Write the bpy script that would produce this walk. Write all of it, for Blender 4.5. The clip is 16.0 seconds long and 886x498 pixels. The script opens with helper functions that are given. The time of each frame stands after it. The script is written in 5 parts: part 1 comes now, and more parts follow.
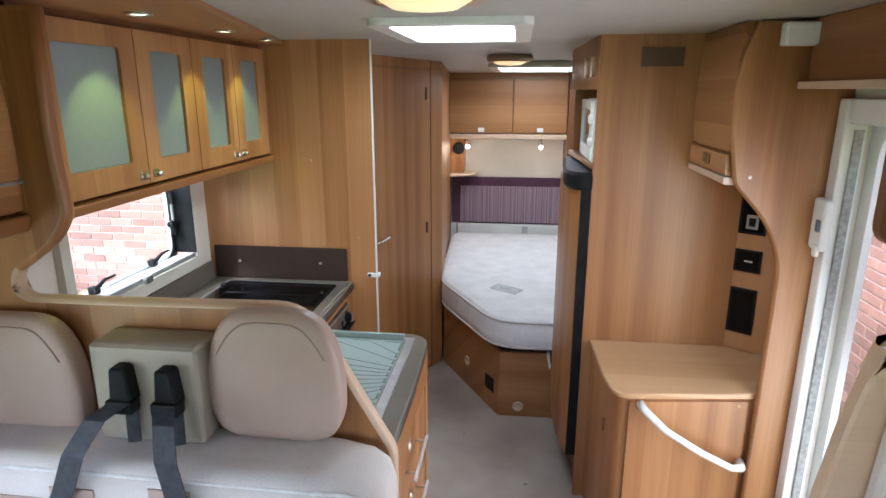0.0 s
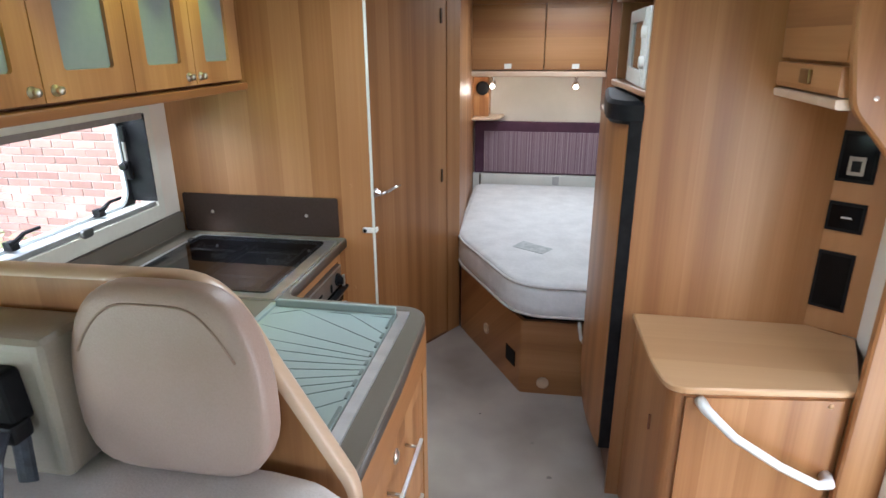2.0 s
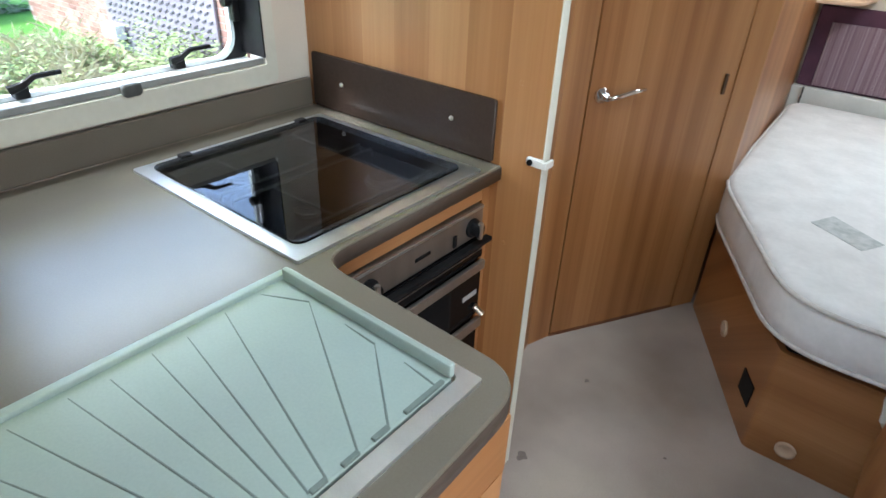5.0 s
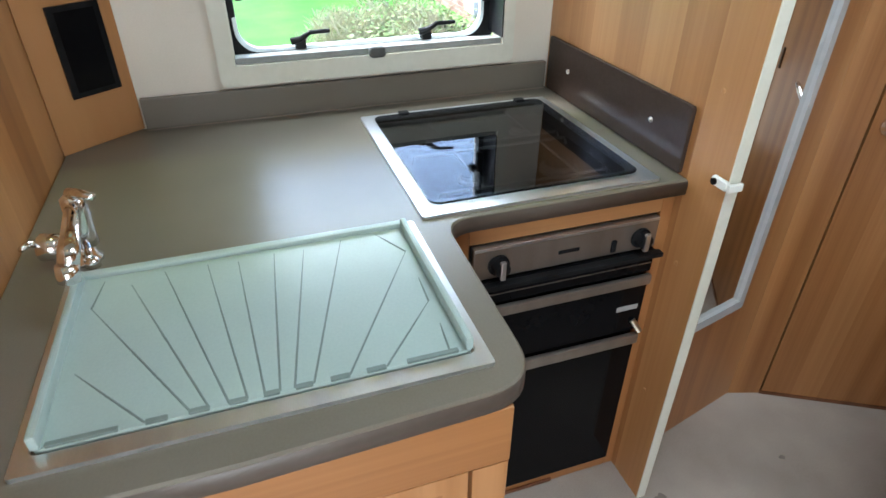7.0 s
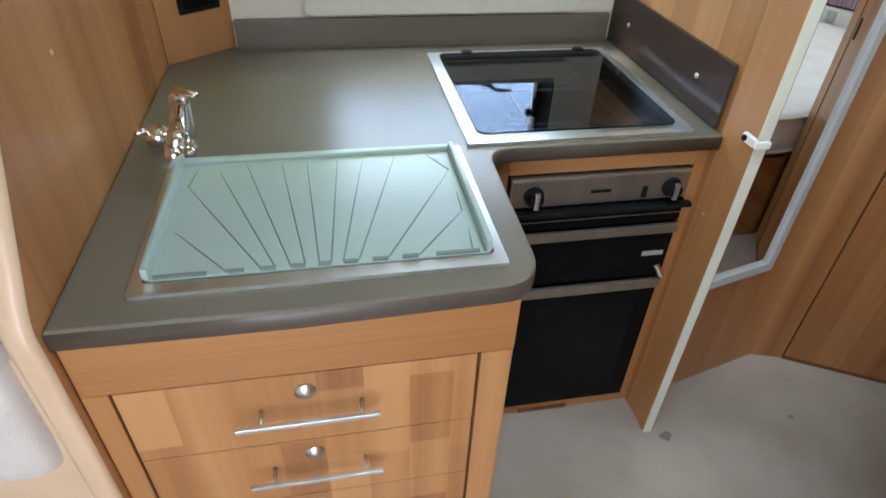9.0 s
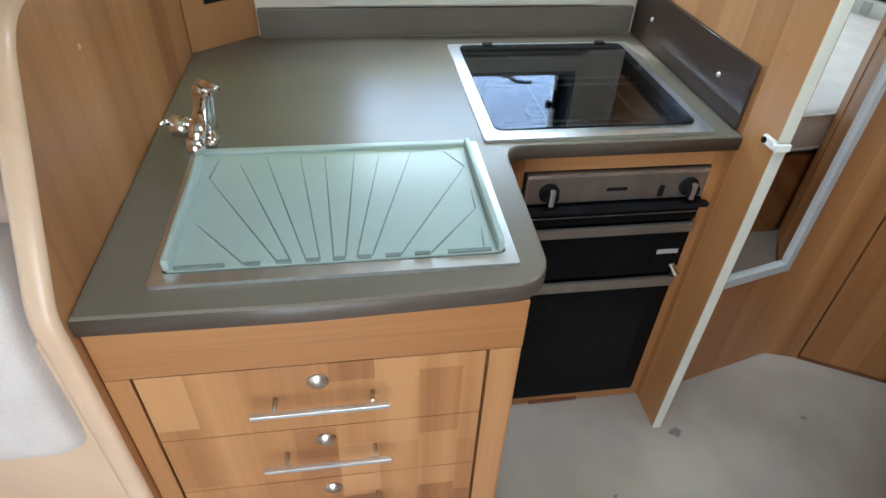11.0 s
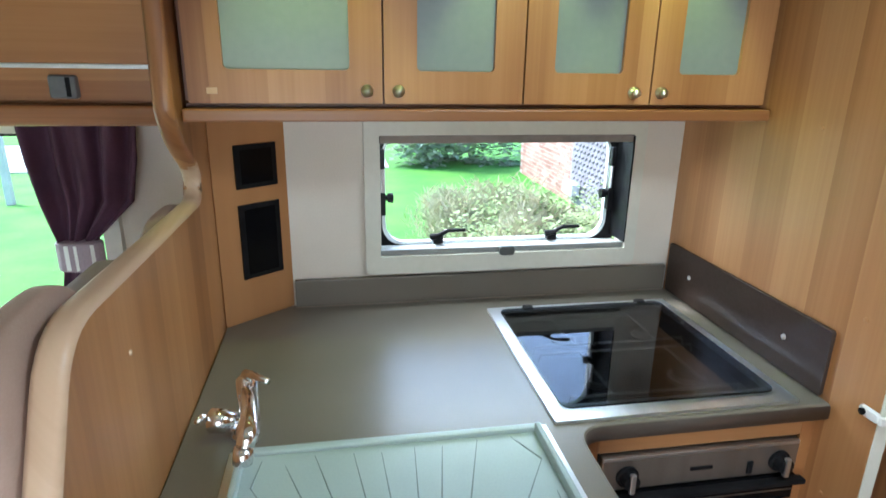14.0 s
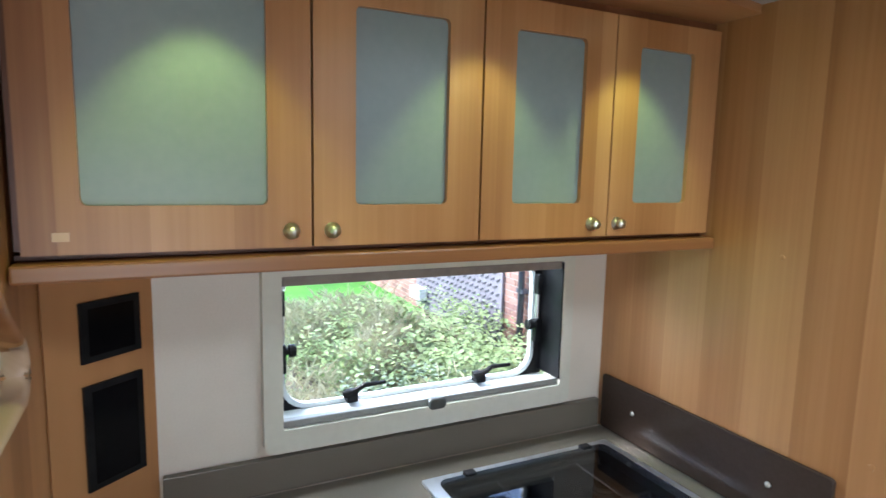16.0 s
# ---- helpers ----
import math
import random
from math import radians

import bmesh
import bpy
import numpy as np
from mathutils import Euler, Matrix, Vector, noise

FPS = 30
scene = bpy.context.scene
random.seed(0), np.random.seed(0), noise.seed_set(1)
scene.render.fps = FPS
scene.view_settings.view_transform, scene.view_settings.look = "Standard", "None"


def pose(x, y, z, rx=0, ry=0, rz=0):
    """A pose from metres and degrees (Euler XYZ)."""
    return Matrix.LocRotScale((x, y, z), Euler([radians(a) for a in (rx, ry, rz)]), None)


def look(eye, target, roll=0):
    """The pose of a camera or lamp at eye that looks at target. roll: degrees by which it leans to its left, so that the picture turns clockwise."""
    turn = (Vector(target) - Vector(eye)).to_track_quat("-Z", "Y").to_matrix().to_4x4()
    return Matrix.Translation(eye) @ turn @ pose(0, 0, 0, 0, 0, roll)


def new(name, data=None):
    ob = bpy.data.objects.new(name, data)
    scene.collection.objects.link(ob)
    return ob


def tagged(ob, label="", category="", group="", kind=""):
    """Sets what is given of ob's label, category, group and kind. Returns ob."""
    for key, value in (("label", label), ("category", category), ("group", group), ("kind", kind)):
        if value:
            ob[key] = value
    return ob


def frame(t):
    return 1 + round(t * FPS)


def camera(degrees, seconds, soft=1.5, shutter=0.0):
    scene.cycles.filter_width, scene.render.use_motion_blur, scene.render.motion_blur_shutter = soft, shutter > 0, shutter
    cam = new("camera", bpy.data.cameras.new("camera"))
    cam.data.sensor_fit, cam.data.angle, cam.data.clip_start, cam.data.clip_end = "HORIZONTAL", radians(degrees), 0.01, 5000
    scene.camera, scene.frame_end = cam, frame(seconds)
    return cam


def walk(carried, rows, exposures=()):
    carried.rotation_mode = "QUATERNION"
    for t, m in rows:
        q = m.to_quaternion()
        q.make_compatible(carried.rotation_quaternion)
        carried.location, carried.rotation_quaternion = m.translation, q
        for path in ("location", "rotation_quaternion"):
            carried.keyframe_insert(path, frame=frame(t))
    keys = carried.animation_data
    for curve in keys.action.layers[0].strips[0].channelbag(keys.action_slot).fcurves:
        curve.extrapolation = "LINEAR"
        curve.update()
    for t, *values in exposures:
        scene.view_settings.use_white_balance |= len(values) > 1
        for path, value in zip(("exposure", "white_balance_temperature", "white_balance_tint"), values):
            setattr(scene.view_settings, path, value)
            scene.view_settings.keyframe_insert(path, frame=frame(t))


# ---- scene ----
cam = camera(73.2, 16.0, shutter=0.3)
PATH = [
    (0, (0.289, 0.052, 1.733), (0.05, 1.97, 1.219), 0.0),
    (0.5, (0.238, 0.072, 1.743), (0.003, 1.975, 1.173), 0.0),
    (1, (0.225, 0.164, 1.711), (0.002, 2.056, 1.102), -0.2),
    (1.5, (0.272, 0.367, 1.604), (-0.01, 2.251, 0.998), -0.8),
    (2, (0.301, 0.513, 1.595), (-0.029, 2.373, 0.937), -0.3),
    (2.5, (0.267, 0.691, 1.564), (-0.152, 2.499, 0.817), -1.0),
    (3, (0.247, 0.843, 1.547), (-0.176, 2.582, 0.654), -0.9),
    (3.5, (0.245, 1.019, 1.506), (-0.339, 2.693, 0.581), -1.6),
    (3.7, (0.232, 1.075, 1.489), (-0.427, 2.704, 0.533), -0.9),
    (5.8, (0.327, 1.596, 1.448), (-1.007, 2.651, 0.395), -0.4),
    (6, (0.35, 1.614, 1.457), (-1.061, 2.555, 0.398), -1.7),
    (6.5, (0.419, 1.667, 1.462), (-1.136, 2.326, 0.389), -0.2),
    (7, (0.485, 1.681, 1.464), (-1.102, 2.226, 0.375), 0.3),
    (7.5, (0.534, 1.66, 1.468), (-1.059, 2.125, 0.352), 0.8),
    (8, (0.554, 1.639, 1.476), (-1.028, 2.082, 0.335), 0.6),
    (8.5, (0.609, 1.662, 1.487), (-0.985, 2.018, 0.332), 1.8),
    (9, (0.655, 1.679, 1.495), (-0.895, 2.011, 0.276), 2.6),
    (9.2, (0.655, 1.684, 1.498), (-0.849, 2.012, 0.22), 3.1),
    (11.3, (0.654, 1.69, 1.529), (-0.89, 1.932, 0.281), 2.3),
    (11.5, (0.651, 1.685, 1.533), (-0.929, 1.93, 0.332), 2.2),
    (12, (0.637, 1.672, 1.541), (-1.049, 1.917, 0.493), 1.8),
    (12.5, (0.619, 1.654, 1.548), (-1.122, 1.902, 0.595), 1.4),
    (13, (0.589, 1.626, 1.556), (-1.227, 1.888, 0.76), 1.0),
    (13.5, (0.541, 1.593, 1.555), (-1.294, 1.873, 0.812), 0.7),
    (14, (0.489, 1.573, 1.559), (-1.389, 1.903, 0.956), 0.9),
    (14.5, (0.406, 1.602, 1.561), (-1.506, 1.956, 1.091), 1.2),
    (15, (0.321, 1.601, 1.566), (-1.608, 1.989, 1.205), 1.7),
    (15.5, (0.207, 1.496, 1.581), (-1.682, 2.1, 1.318), 1.0),
    (16, (0.149, 1.443, 1.596), (-1.632, 2.312, 1.332), 1.3),
]
walk(cam, [(t, look(eye, target, roll)) for t, eye, target, roll in PATH],
     exposures=[(0.0, 3.0, 5850, 15), (3.5, 3.08, 5850, 11), (6.0, 3.22, 5950, 8), (9.0, 3.1, 5900, 7), (12.5, 3.2, 5720, 4), (14.5, 3.1, 5680, 8), (16.0, 2.95, 5740, 11)])

# ---- world and large lights ----
world = bpy.data.worlds.new("overcast")
scene.world = world
world.use_nodes = True
wn = world.node_tree.nodes
sky = wn.new("ShaderNodeTexSky")
sky.sky_type, sky.sun_disc, sky.sun_elevation, sky.sun_rotation = "NISHITA", False, radians(48), radians(250)
world.node_tree.links.new(sky.outputs["Color"], wn["Background"].inputs["Color"])
wn["Background"].inputs["Strength"].default_value = 0.12
sun_data = bpy.data.lights.new("sun", "SUN")
sun_data.energy, sun_data.angle, sun_data.color = 1.25, radians(20), (1.0, 0.96, 0.9)
sun = new("sun", sun_data)
sun.matrix_world = look((-4, -6, 8), (0, 0, 0))


def area_lamp(name, place, target, w, h, watts, colour=(1, 1, 1)):
    d = bpy.data.lights.new(name, "AREA")
    d.shape, d.size, d.size_y, d.energy, d.color = "RECTANGLE", w, h, watts, colour
    ob = new(name, d)
    ob.matrix_world = look(place, target)
    return ob


DAY = (0.90, 0.98, 1.0)
area_lamp("rooflight_sky", (0.08, 2.17, 1.965), (0.08, 2.17, 0), 0.34, 0.52, 1.2, DAY)
area_lamp("rear_rooflight_sky", (0.40, 4.28, 1.915), (0.40, 4.28, 0), 0.46, 0.80, 1.5, DAY)
area_lamp("dinette_window_sky", (-1.15, 0.10, 1.1), (0.5, 0.3, 0.8), 0.65, 0.5, 0.5, DAY)
area_lamp("entrance_sky", (1.31, 1.36, 0.8), (0.0, 1.6, 0.3), 0.66, 1.45, 2.4, DAY)
# fill lamp added from the front, where an unseen windscreen is assumed
area_lamp("unseen_windscreen_fill", (0.05, -0.92, 1.2), (0.05, 2.0, 0.4), 1.7, 0.5, 0.09, DAY)
area_lamp("kitchen_window_sky", (-1.125, 2.03, 1.367), (-0.7, 2.03, 0.9), 0.68, 0.03, 0.6, DAY)

# ---- materials ----


def node_material(name, rough=0.5, metal=0.0):
    m = bpy.data.materials.new(name)
    m.use_nodes = True
    b = m.node_tree.nodes["Principled BSDF"]
    b.inputs["Roughness"].default_value, b.inputs["Metallic"].default_value = rough, metal
    return m, m.node_tree.nodes, m.node_tree.links, b


def mottled(name, dark, light, scale=6.0, rough=0.5, metal=0.0, bump=0.0, fine=60.0, stretch=(1, 1, 1), spread=0.0, gloss=0.5):
    """A surface with large blotches, fine grain and fine relief."""
    m, n, l, b = node_material(name, rough, metal)
    b.inputs["Specular IOR Level"].default_value = gloss
    co = n.new("ShaderNodeTexCoord")
    mp = n.new("ShaderNodeMapping")
    mp.inputs["Scale"].default_value = stretch
    l.new(co.outputs["Object"], mp.inputs["Vector"])
    big, small, mix, ramp = n.new("ShaderNodeTexNoise"), n.new("ShaderNodeTexNoise"), n.new("ShaderNodeMath"), n.new("ShaderNodeValToRGB")
    big.inputs["Scale"].default_value, big.inputs["Detail"].default_value = scale, 3
    small.inputs["Scale"].default_value, small.inputs["Detail"].default_value = fine, 4
    for t in (big, small):
        l.new(mp.outputs["Vector"], t.inputs["Vector"])
    mix.operation = "MULTIPLY_ADD"
    l.new(small.outputs["Fac"], mix.inputs[0])
    mix.inputs[1].default_value = 0.45
    l.new(big.outputs["Fac"], mix.inputs[2])
    ramp.color_ramp.elements[0].position, ramp.color_ramp.elements[1].position = 0.5, 0.95
    ramp.color_ramp.elements[0].color, ramp.color_ramp.elements[1].color = (*dark, 1), (*light, 1)
    l.new(mix.outputs[0], ramp.inputs["Fac"])
    colour = ramp.outputs["Color"]
    if spread:
        info, hs, ma = n.new("ShaderNodeObjectInfo"), n.new("ShaderNodeHueSaturation"), n.new("ShaderNodeMath")
        ma.operation, ma.inputs[1].default_value, ma.inputs[2].default_value = "MULTIPLY_ADD", spread, 1 - spread / 2
        l.new(info.outputs["Random"], ma.inputs[0])
        l.new(ma.outputs[0], hs.inputs["Value"])
        l.new(colour, hs.inputs["Color"])
        colour = hs.outputs["Color"]
    l.new(colour, b.inputs["Base Color"])
    if bump:
        bp = n.new("ShaderNodeBump")
        bp.inputs["Strength"].default_value, bp.inputs["Distance"].default_value = bump, 0.002
        l.new(small.outputs["Fac"], bp.inputs["Height"])
        l.new(bp.outputs["Normal"], b.inputs["Normal"])
    return m


def wood(name, tones, along="z", rough=0.38, band=9.0, block=0.0):
    """Laminate with broad plank-like bands and fine streaks that run along one axis."""
    m, n, l, b = node_material(name, rough)
    co, sep = n.new("ShaderNodeTexCoord"), n.new("ShaderNodeSeparateXYZ")
    l.new(co.outputs["Object"], sep.inputs[0])
    across, run = n.new("ShaderNodeMath"), {"z": "Z", "x": "X", "y": "Y"}[along]
    first, second = [a for a in "XYZ" if a != run]
    across.operation = "ADD"
    l.new(sep.outputs[first], across.inputs[0])
    l.new(sep.outputs[second], across.inputs[1])

    def streaks(fine, long, detail):
        c, u, v, t = n.new("ShaderNodeCombineXYZ"), n.new("ShaderNodeMath"), n.new("ShaderNodeMath"), n.new("ShaderNodeTexNoise")
        for node, source, k in ((u, across.outputs[0], fine), (v, sep.outputs[run], long)):
            node.operation, node.inputs[1].default_value = "MULTIPLY", k
            l.new(source, node.inputs[0])
        l.new(u.outputs[0], c.inputs[0])
        l.new(v.outputs[0], c.inputs[2])
        t.inputs["Scale"].default_value, t.inputs["Detail"].default_value = 1.0, detail
        l.new(c.outputs[0], t.inputs["Vector"])
        return t, u

    broad, u = streaks(band, 0.25, 1)
    grain, _ = streaks(120.0, 2.2, 4)
    mid, _ = streaks(38.0, 1.0, 2)
    cell, white = n.new("ShaderNodeMath"), n.new("ShaderNodeTexWhiteNoise")
    cell.operation, white.noise_dimensions = "FLOOR", "1D"
    l.new(u.outputs[0], cell.inputs[0])
    l.new(cell.outputs[0], white.inputs["W"])
    if block:
        # short staves: each length along the grain takes its own tone
        shift, row, add = n.new("ShaderNodeMath"), n.new("ShaderNodeMath"), n.new("ShaderNodeMath")
        shift.operation, shift.inputs[1].default_value = "MULTIPLY_ADD", 1.0 / block
        l.new(sep.outputs[run], shift.inputs[0])
        l.new(white.outputs["Value"], shift.inputs[2])
        row.operation, add.operation = "FLOOR", "MULTIPLY_ADD"
        l.new(shift.outputs[0], row.inputs[0])
        add.inputs[1].default_value = 17.3
        l.new(row.outputs[0], add.inputs[0])
        l.new(cell.outputs[0], add.inputs[2])
        white = n.new("ShaderNodeTexWhiteNoise")
        white.noise_dimensions = "1D"
        l.new(add.outputs[0], white.inputs["W"])
    total = None
    for node, k in ((broad.outputs["Fac"], 0.66), (mid.outputs["Fac"], 0.20), (grain.outputs["Fac"], 0.20), (white.outputs["Value"], 0.40 if block else 0.30)):
        a = n.new("ShaderNodeMath")
        a.operation, a.inputs[1].default_value = "MULTIPLY_ADD", k
        l.new(node, a.inputs[0])
        if total:
            l.new(total, a.inputs[2])
        else:
            a.inputs[2].default_value = -0.18
        total = a.outputs[0]
    ramp = n.new("ShaderNodeValToRGB")
    e = ramp.color_ramp.elements
    e[0].position, e[1].position = 0.25, 0.72
    e[0].color, e[1].color = (*tones[0], 1), (*tones[2], 1)
    e.new(0.47).color = (*tones[1], 1)
    l.new(total, ramp.inputs["Fac"])
    l.new(ramp.outputs["Color"], b.inputs["Base Color"])
    bp = n.new("ShaderNodeBump")
    bp.inputs["Strength"].default_value, bp.inputs["Distance"].default_value = 0.06, 0.001
    l.new(grain.outputs["Fac"], bp.inputs["Height"])
    l.new(bp.outputs["Normal"], b.inputs["Normal"])
    return m


PEAR = ((0.225, 0.088, 0.028), (0.345, 0.155, 0.054), (0.455, 0.232, 0.094))
PALE_PEAR = ((0.45, 0.260, 0.122), (0.50, 0.300, 0.148), (0.55, 0.345, 0.180))
WOOD_V = wood("pear_laminate_upright", PEAR)
WOOD_X = wood("pear_laminate_across", PEAR, "x", band=7.0)
WOOD_Y = wood("pear_laminate_lengthwise", PEAR, "y", band=7.0)
WOOD_PALE = wood("pale_pear_laminate", PALE_PEAR, "x", 0.34, band=7.0)
WOOD_BLOCK = wood("pear_laminate_staves", PEAR, "z", band=13.0, block=0.19)
EDGE = wood("pale_edge_trim", ((0.50, 0.345, 0.225), (0.57, 0.405, 0.275), (0.62, 0.45, 0.315)), "x", 0.3, 5.0)
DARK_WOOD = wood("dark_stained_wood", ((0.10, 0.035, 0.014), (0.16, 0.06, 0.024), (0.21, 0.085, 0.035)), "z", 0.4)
TOP = mottled("taupe_worktop_laminate", (0.128, 0.112, 0.086), (0.165, 0.146, 0.115), 3.0, 0.32, bump=0.05, fine=300)
SPLASH = mottled("glossy_brown_panel", (0.034, 0.022, 0.016), (0.052, 0.035, 0.027), 3.0, 0.16, fine=120, gloss=0.11)
# brown edging, its colour darkened further for the shade on the worktop's front
TOP_EDGE = mottled("shaded_taupe_edging", (0.060, 0.046, 0.036), (0.085, 0.067, 0.054), 5.0, 0.4)
CREAM = mottled("cream_vinyl_wall", (0.66, 0.61, 0.52), (0.74, 0.69, 0.60), 4.0, 0.55, bump=0.12, fine=220)
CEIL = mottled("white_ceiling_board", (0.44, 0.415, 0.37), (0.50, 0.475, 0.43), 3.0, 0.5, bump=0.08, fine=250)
WHITE = mottled("white_plastic", (0.70, 0.70, 0.66), (0.78, 0.78, 0.74), 5.0, 0.35)
CREAM_PLASTIC = mottled("cream_window_plastic", (0.60, 0.60, 0.51), (0.68, 0.68, 0.59), 5.0, 0.4)
GREY_PLASTIC = mottled("taupe_moulded_plastic", (0.27, 0.23, 0.185), (0.33, 0.285, 0.23), 8.0, 0.45, bump=0.1, fine=260)
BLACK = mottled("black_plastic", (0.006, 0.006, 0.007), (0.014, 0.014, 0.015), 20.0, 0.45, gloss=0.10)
ENAMEL = mottled("black_hob_enamel", (0.003, 0.003, 0.0035), (0.006, 0.006, 0.007), 12.0, 0.5, gloss=0.04)
BLACK_GLOSS = mottled("black_oven_glass", (0.003, 0.003, 0.0035), (0.006, 0.006, 0.007), 4.0, 0.08, gloss=0.10)
STEEL = mottled("brushed_steel", (0.64, 0.67, 0.69), (0.78, 0.81, 0.83), 4.0, 0.36, 1.0, 0.06, 160, (1, 6, 1))
STEEL_DULL = mottled("satin_oven_steel", (0.30, 0.265, 0.23), (0.38, 0.34, 0.30), 4.0, 0.36, 0.85, 0.05, 160, (1, 6, 1))
CHROME = mottled("chrome", (0.78, 0.78, 0.78), (0.88, 0.88, 0.88), 4.0, 0.08, 1.0)
NICKEL = mottled("satin_nickel", (0.52, 0.49, 0.43), (0.64, 0.60, 0.54), 9.0, 0.28, 1.0)
SAGE = mottled("sage_green_moulding", (0.31, 0.385, 0.36), (0.36, 0.44, 0.41), 5.0, 0.3, bump=0.06, fine=240)
# darker copy of the lid's sage; paints relief shading onto its ridges and tabs
SAGE_SHADED = mottled("sage_relief_shade", (0.125, 0.165, 0.15), (0.17, 0.215, 0.195), 5.0, 0.4)
CARPET = mottled("beige_carpet", (0.285, 0.238, 0.204), (0.47, 0.405, 0.355), 2.6, 0.95, bump=0.9, fine=420)
MATTRESS = mottled("white_quilted_ticking", (0.72, 0.72, 0.72), (0.84, 0.84, 0.84), 9.0, 0.85, bump=0.5, fine=55)
PIPING = mottled("grey_white_piping", (0.56, 0.54, 0.52), (0.68, 0.66, 0.64), 30.0, 0.8)
FABRIC = mottled("cream_woven_fabric", (0.50, 0.45, 0.42), (0.62, 0.57, 0.54), 7.0, 0.9, bump=0.5, fine=260)
FABRIC_TAN = mottled("tan_woven_patch", (0.40, 0.29, 0.24), (0.50, 0.38, 0.32), 9.0, 0.9, bump=0.5, fine=260)
LEATHER = mottled("beige_leatherette", (0.335, 0.235, 0.19), (0.40, 0.29, 0.24), 4.0, 0.42, bump=0.25, fine=320)
WEBBING = mottled("navy_belt_webbing", (0.012, 0.015, 0.022), (0.035, 0.04, 0.055), 60.0, 0.6, bump=0.3, fine=380)
PURPLE = mottled("plum_fabric", (0.055, 0.020, 0.040), (0.095, 0.036, 0.068), 6.0, 0.8, bump=0.4, fine=300)
MAUVE = mottled("mauve_satin", (0.22, 0.16, 0.19), (0.32, 0.25, 0.28), 10.0, 0.5, bump=0.2, fine=200)
GRASS = mottled("lawn", (0.035, 0.15, 0.008), (0.085, 0.26, 0.02), 1.5, 0.9, bump=0.8, fine=60)
LEAF = mottled("pale_green_leaves", (0.20, 0.27, 0.10), (0.36, 0.43, 0.21), 3.0, 0.8, fine=20, gloss=0.1)
STRAW = mottled("dry_grass", (0.42, 0.38, 0.24), (0.62, 0.57, 0.40), 3.0, 0.8, fine=20)
BRICK = mottled("red_brick", (0.32, 0.16, 0.122), (0.44, 0.245, 0.192), 2.5, 0.85, bump=0.5, fine=90, spread=0.55)
MORTAR = mottled("pale_mortar", (0.47, 0.37, 0.32), (0.57, 0.47, 0.41), 6.0, 0.9, bump=0.4, fine=120)
PALE_PATH = mottled("pale_concrete", (0.42, 0.41, 0.39), (0.52, 0.51, 0.48), 2.0, 0.85, bump=0.3, fine=90)
DIRT = mottled("bare_soil", (0.10, 0.08, 0.05), (0.19, 0.15, 0.10), 3.0, 0.95, bump=0.6, fine=50)


def striped():
    """Mauve cloth with thin upright stripes of uneven tone."""
    m, n, l, b = node_material("striped_mauve_cloth", 0.6)
    co, sep, c, t, ramp = n.new("ShaderNodeTexCoord"), n.new("ShaderNodeSeparateXYZ"), n.new("ShaderNodeMath"), n.new("ShaderNodeTexNoise"), n.new("ShaderNodeValToRGB")
    l.new(co.outputs["Object"], sep.inputs[0])
    c.operation, c.inputs[1].default_value = "MULTIPLY", 95
    l.new(sep.outputs["X"], c.inputs[0])
    t.noise_dimensions, t.inputs["Scale"].default_value, t.inputs["Detail"].default_value = "1D", 1.0, 2
    l.new(c.outputs[0], t.inputs["W"])
    e = ramp.color_ramp.elements
    e[0].position, e[1].position, e[0].color, e[1].color = 0.38, 0.68, (0.165, 0.090, 0.125, 1), (0.35, 0.27, 0.30, 1)
    l.new(t.outputs["Fac"], ramp.inputs["Fac"])
    l.new(ramp.outputs["Color"], b.inputs["Base Color"])
    return m


STRIPED = striped()


def clear(name, tint, rough=0.0, ior=1.45, weight=1.0):
    m, n, l, b = node_material(name, rough)
    b.inputs["Base Color"].default_value = (*tint, 1)
    b.inputs["Transmission Weight"].default_value = weight
    b.inputs["IOR"].default_value = ior
    return m


def glowing(name, colour, strength):
    m, n, l, b = node_material(name, 0.4)
    b.inputs["Base Color"].default_value = (*colour, 1)
    b.inputs["Emission Color"].default_value, b.inputs["Emission Strength"].default_value = (*colour, 1), strength
    return m


ACRYLIC = clear("window_acrylic", (0.97, 0.99, 0.98), 0.0, 1.02)
FROSTED = mottled("frosted_grey_glass", (0.20, 0.235, 0.23), (0.235, 0.27, 0.265), 2.0, 0.35)
SMOKED = clear("smoked_lid_glass", (0.11, 0.125, 0.15), 0.0, 1.36)
MIRROR = mottled("mirror_silver", (0.86, 0.87, 0.86), (0.88, 0.89, 0.88), 2.0, 0.01, 1.0)
ROOF_PANE = glowing("rooflight_daylight", (0.78, 0.92, 1.0), 0.14)
LAMP_GLOW = glowing("warm_lamp_glass", (1.0, 0.70, 0.36), 0.11)
SPOT_GLOW = glowing("green_white_led", (0.75, 1.0, 0.55), 0.6)
READ_GLOW = glowing("reading_lamp_led", (1.0, 0.95, 0.82), 0.5)

# ---- mesh tools ----


def box(bm, x0, x1, y0, y1, z0, z1, bevel=0.0, seg=2):
    vs = bmesh.ops.create_cube(bm, size=1.0)["verts"]
    for v in vs:
        v.co = Vector(((x0 + x1) / 2 + v.co.x * (x1 - x0), (y0 + y1) / 2 + v.co.y * (y1 - y0), (z0 + z1) / 2 + v.co.z * (z1 - z0)))
    if bevel:
        es = list({e for v in vs for e in v.link_edges})
        bmesh.ops.bevel(bm, geom=es, offset=bevel, segments=seg, affect="EDGES", profile=0.6)
    return bm


def place(axis, a, u, v):
    """A point with height a along an axis over the plane of the other two."""
    return {"x": (a, u, v), "y": (u, a, v), "z": (u, v, a)}[axis]


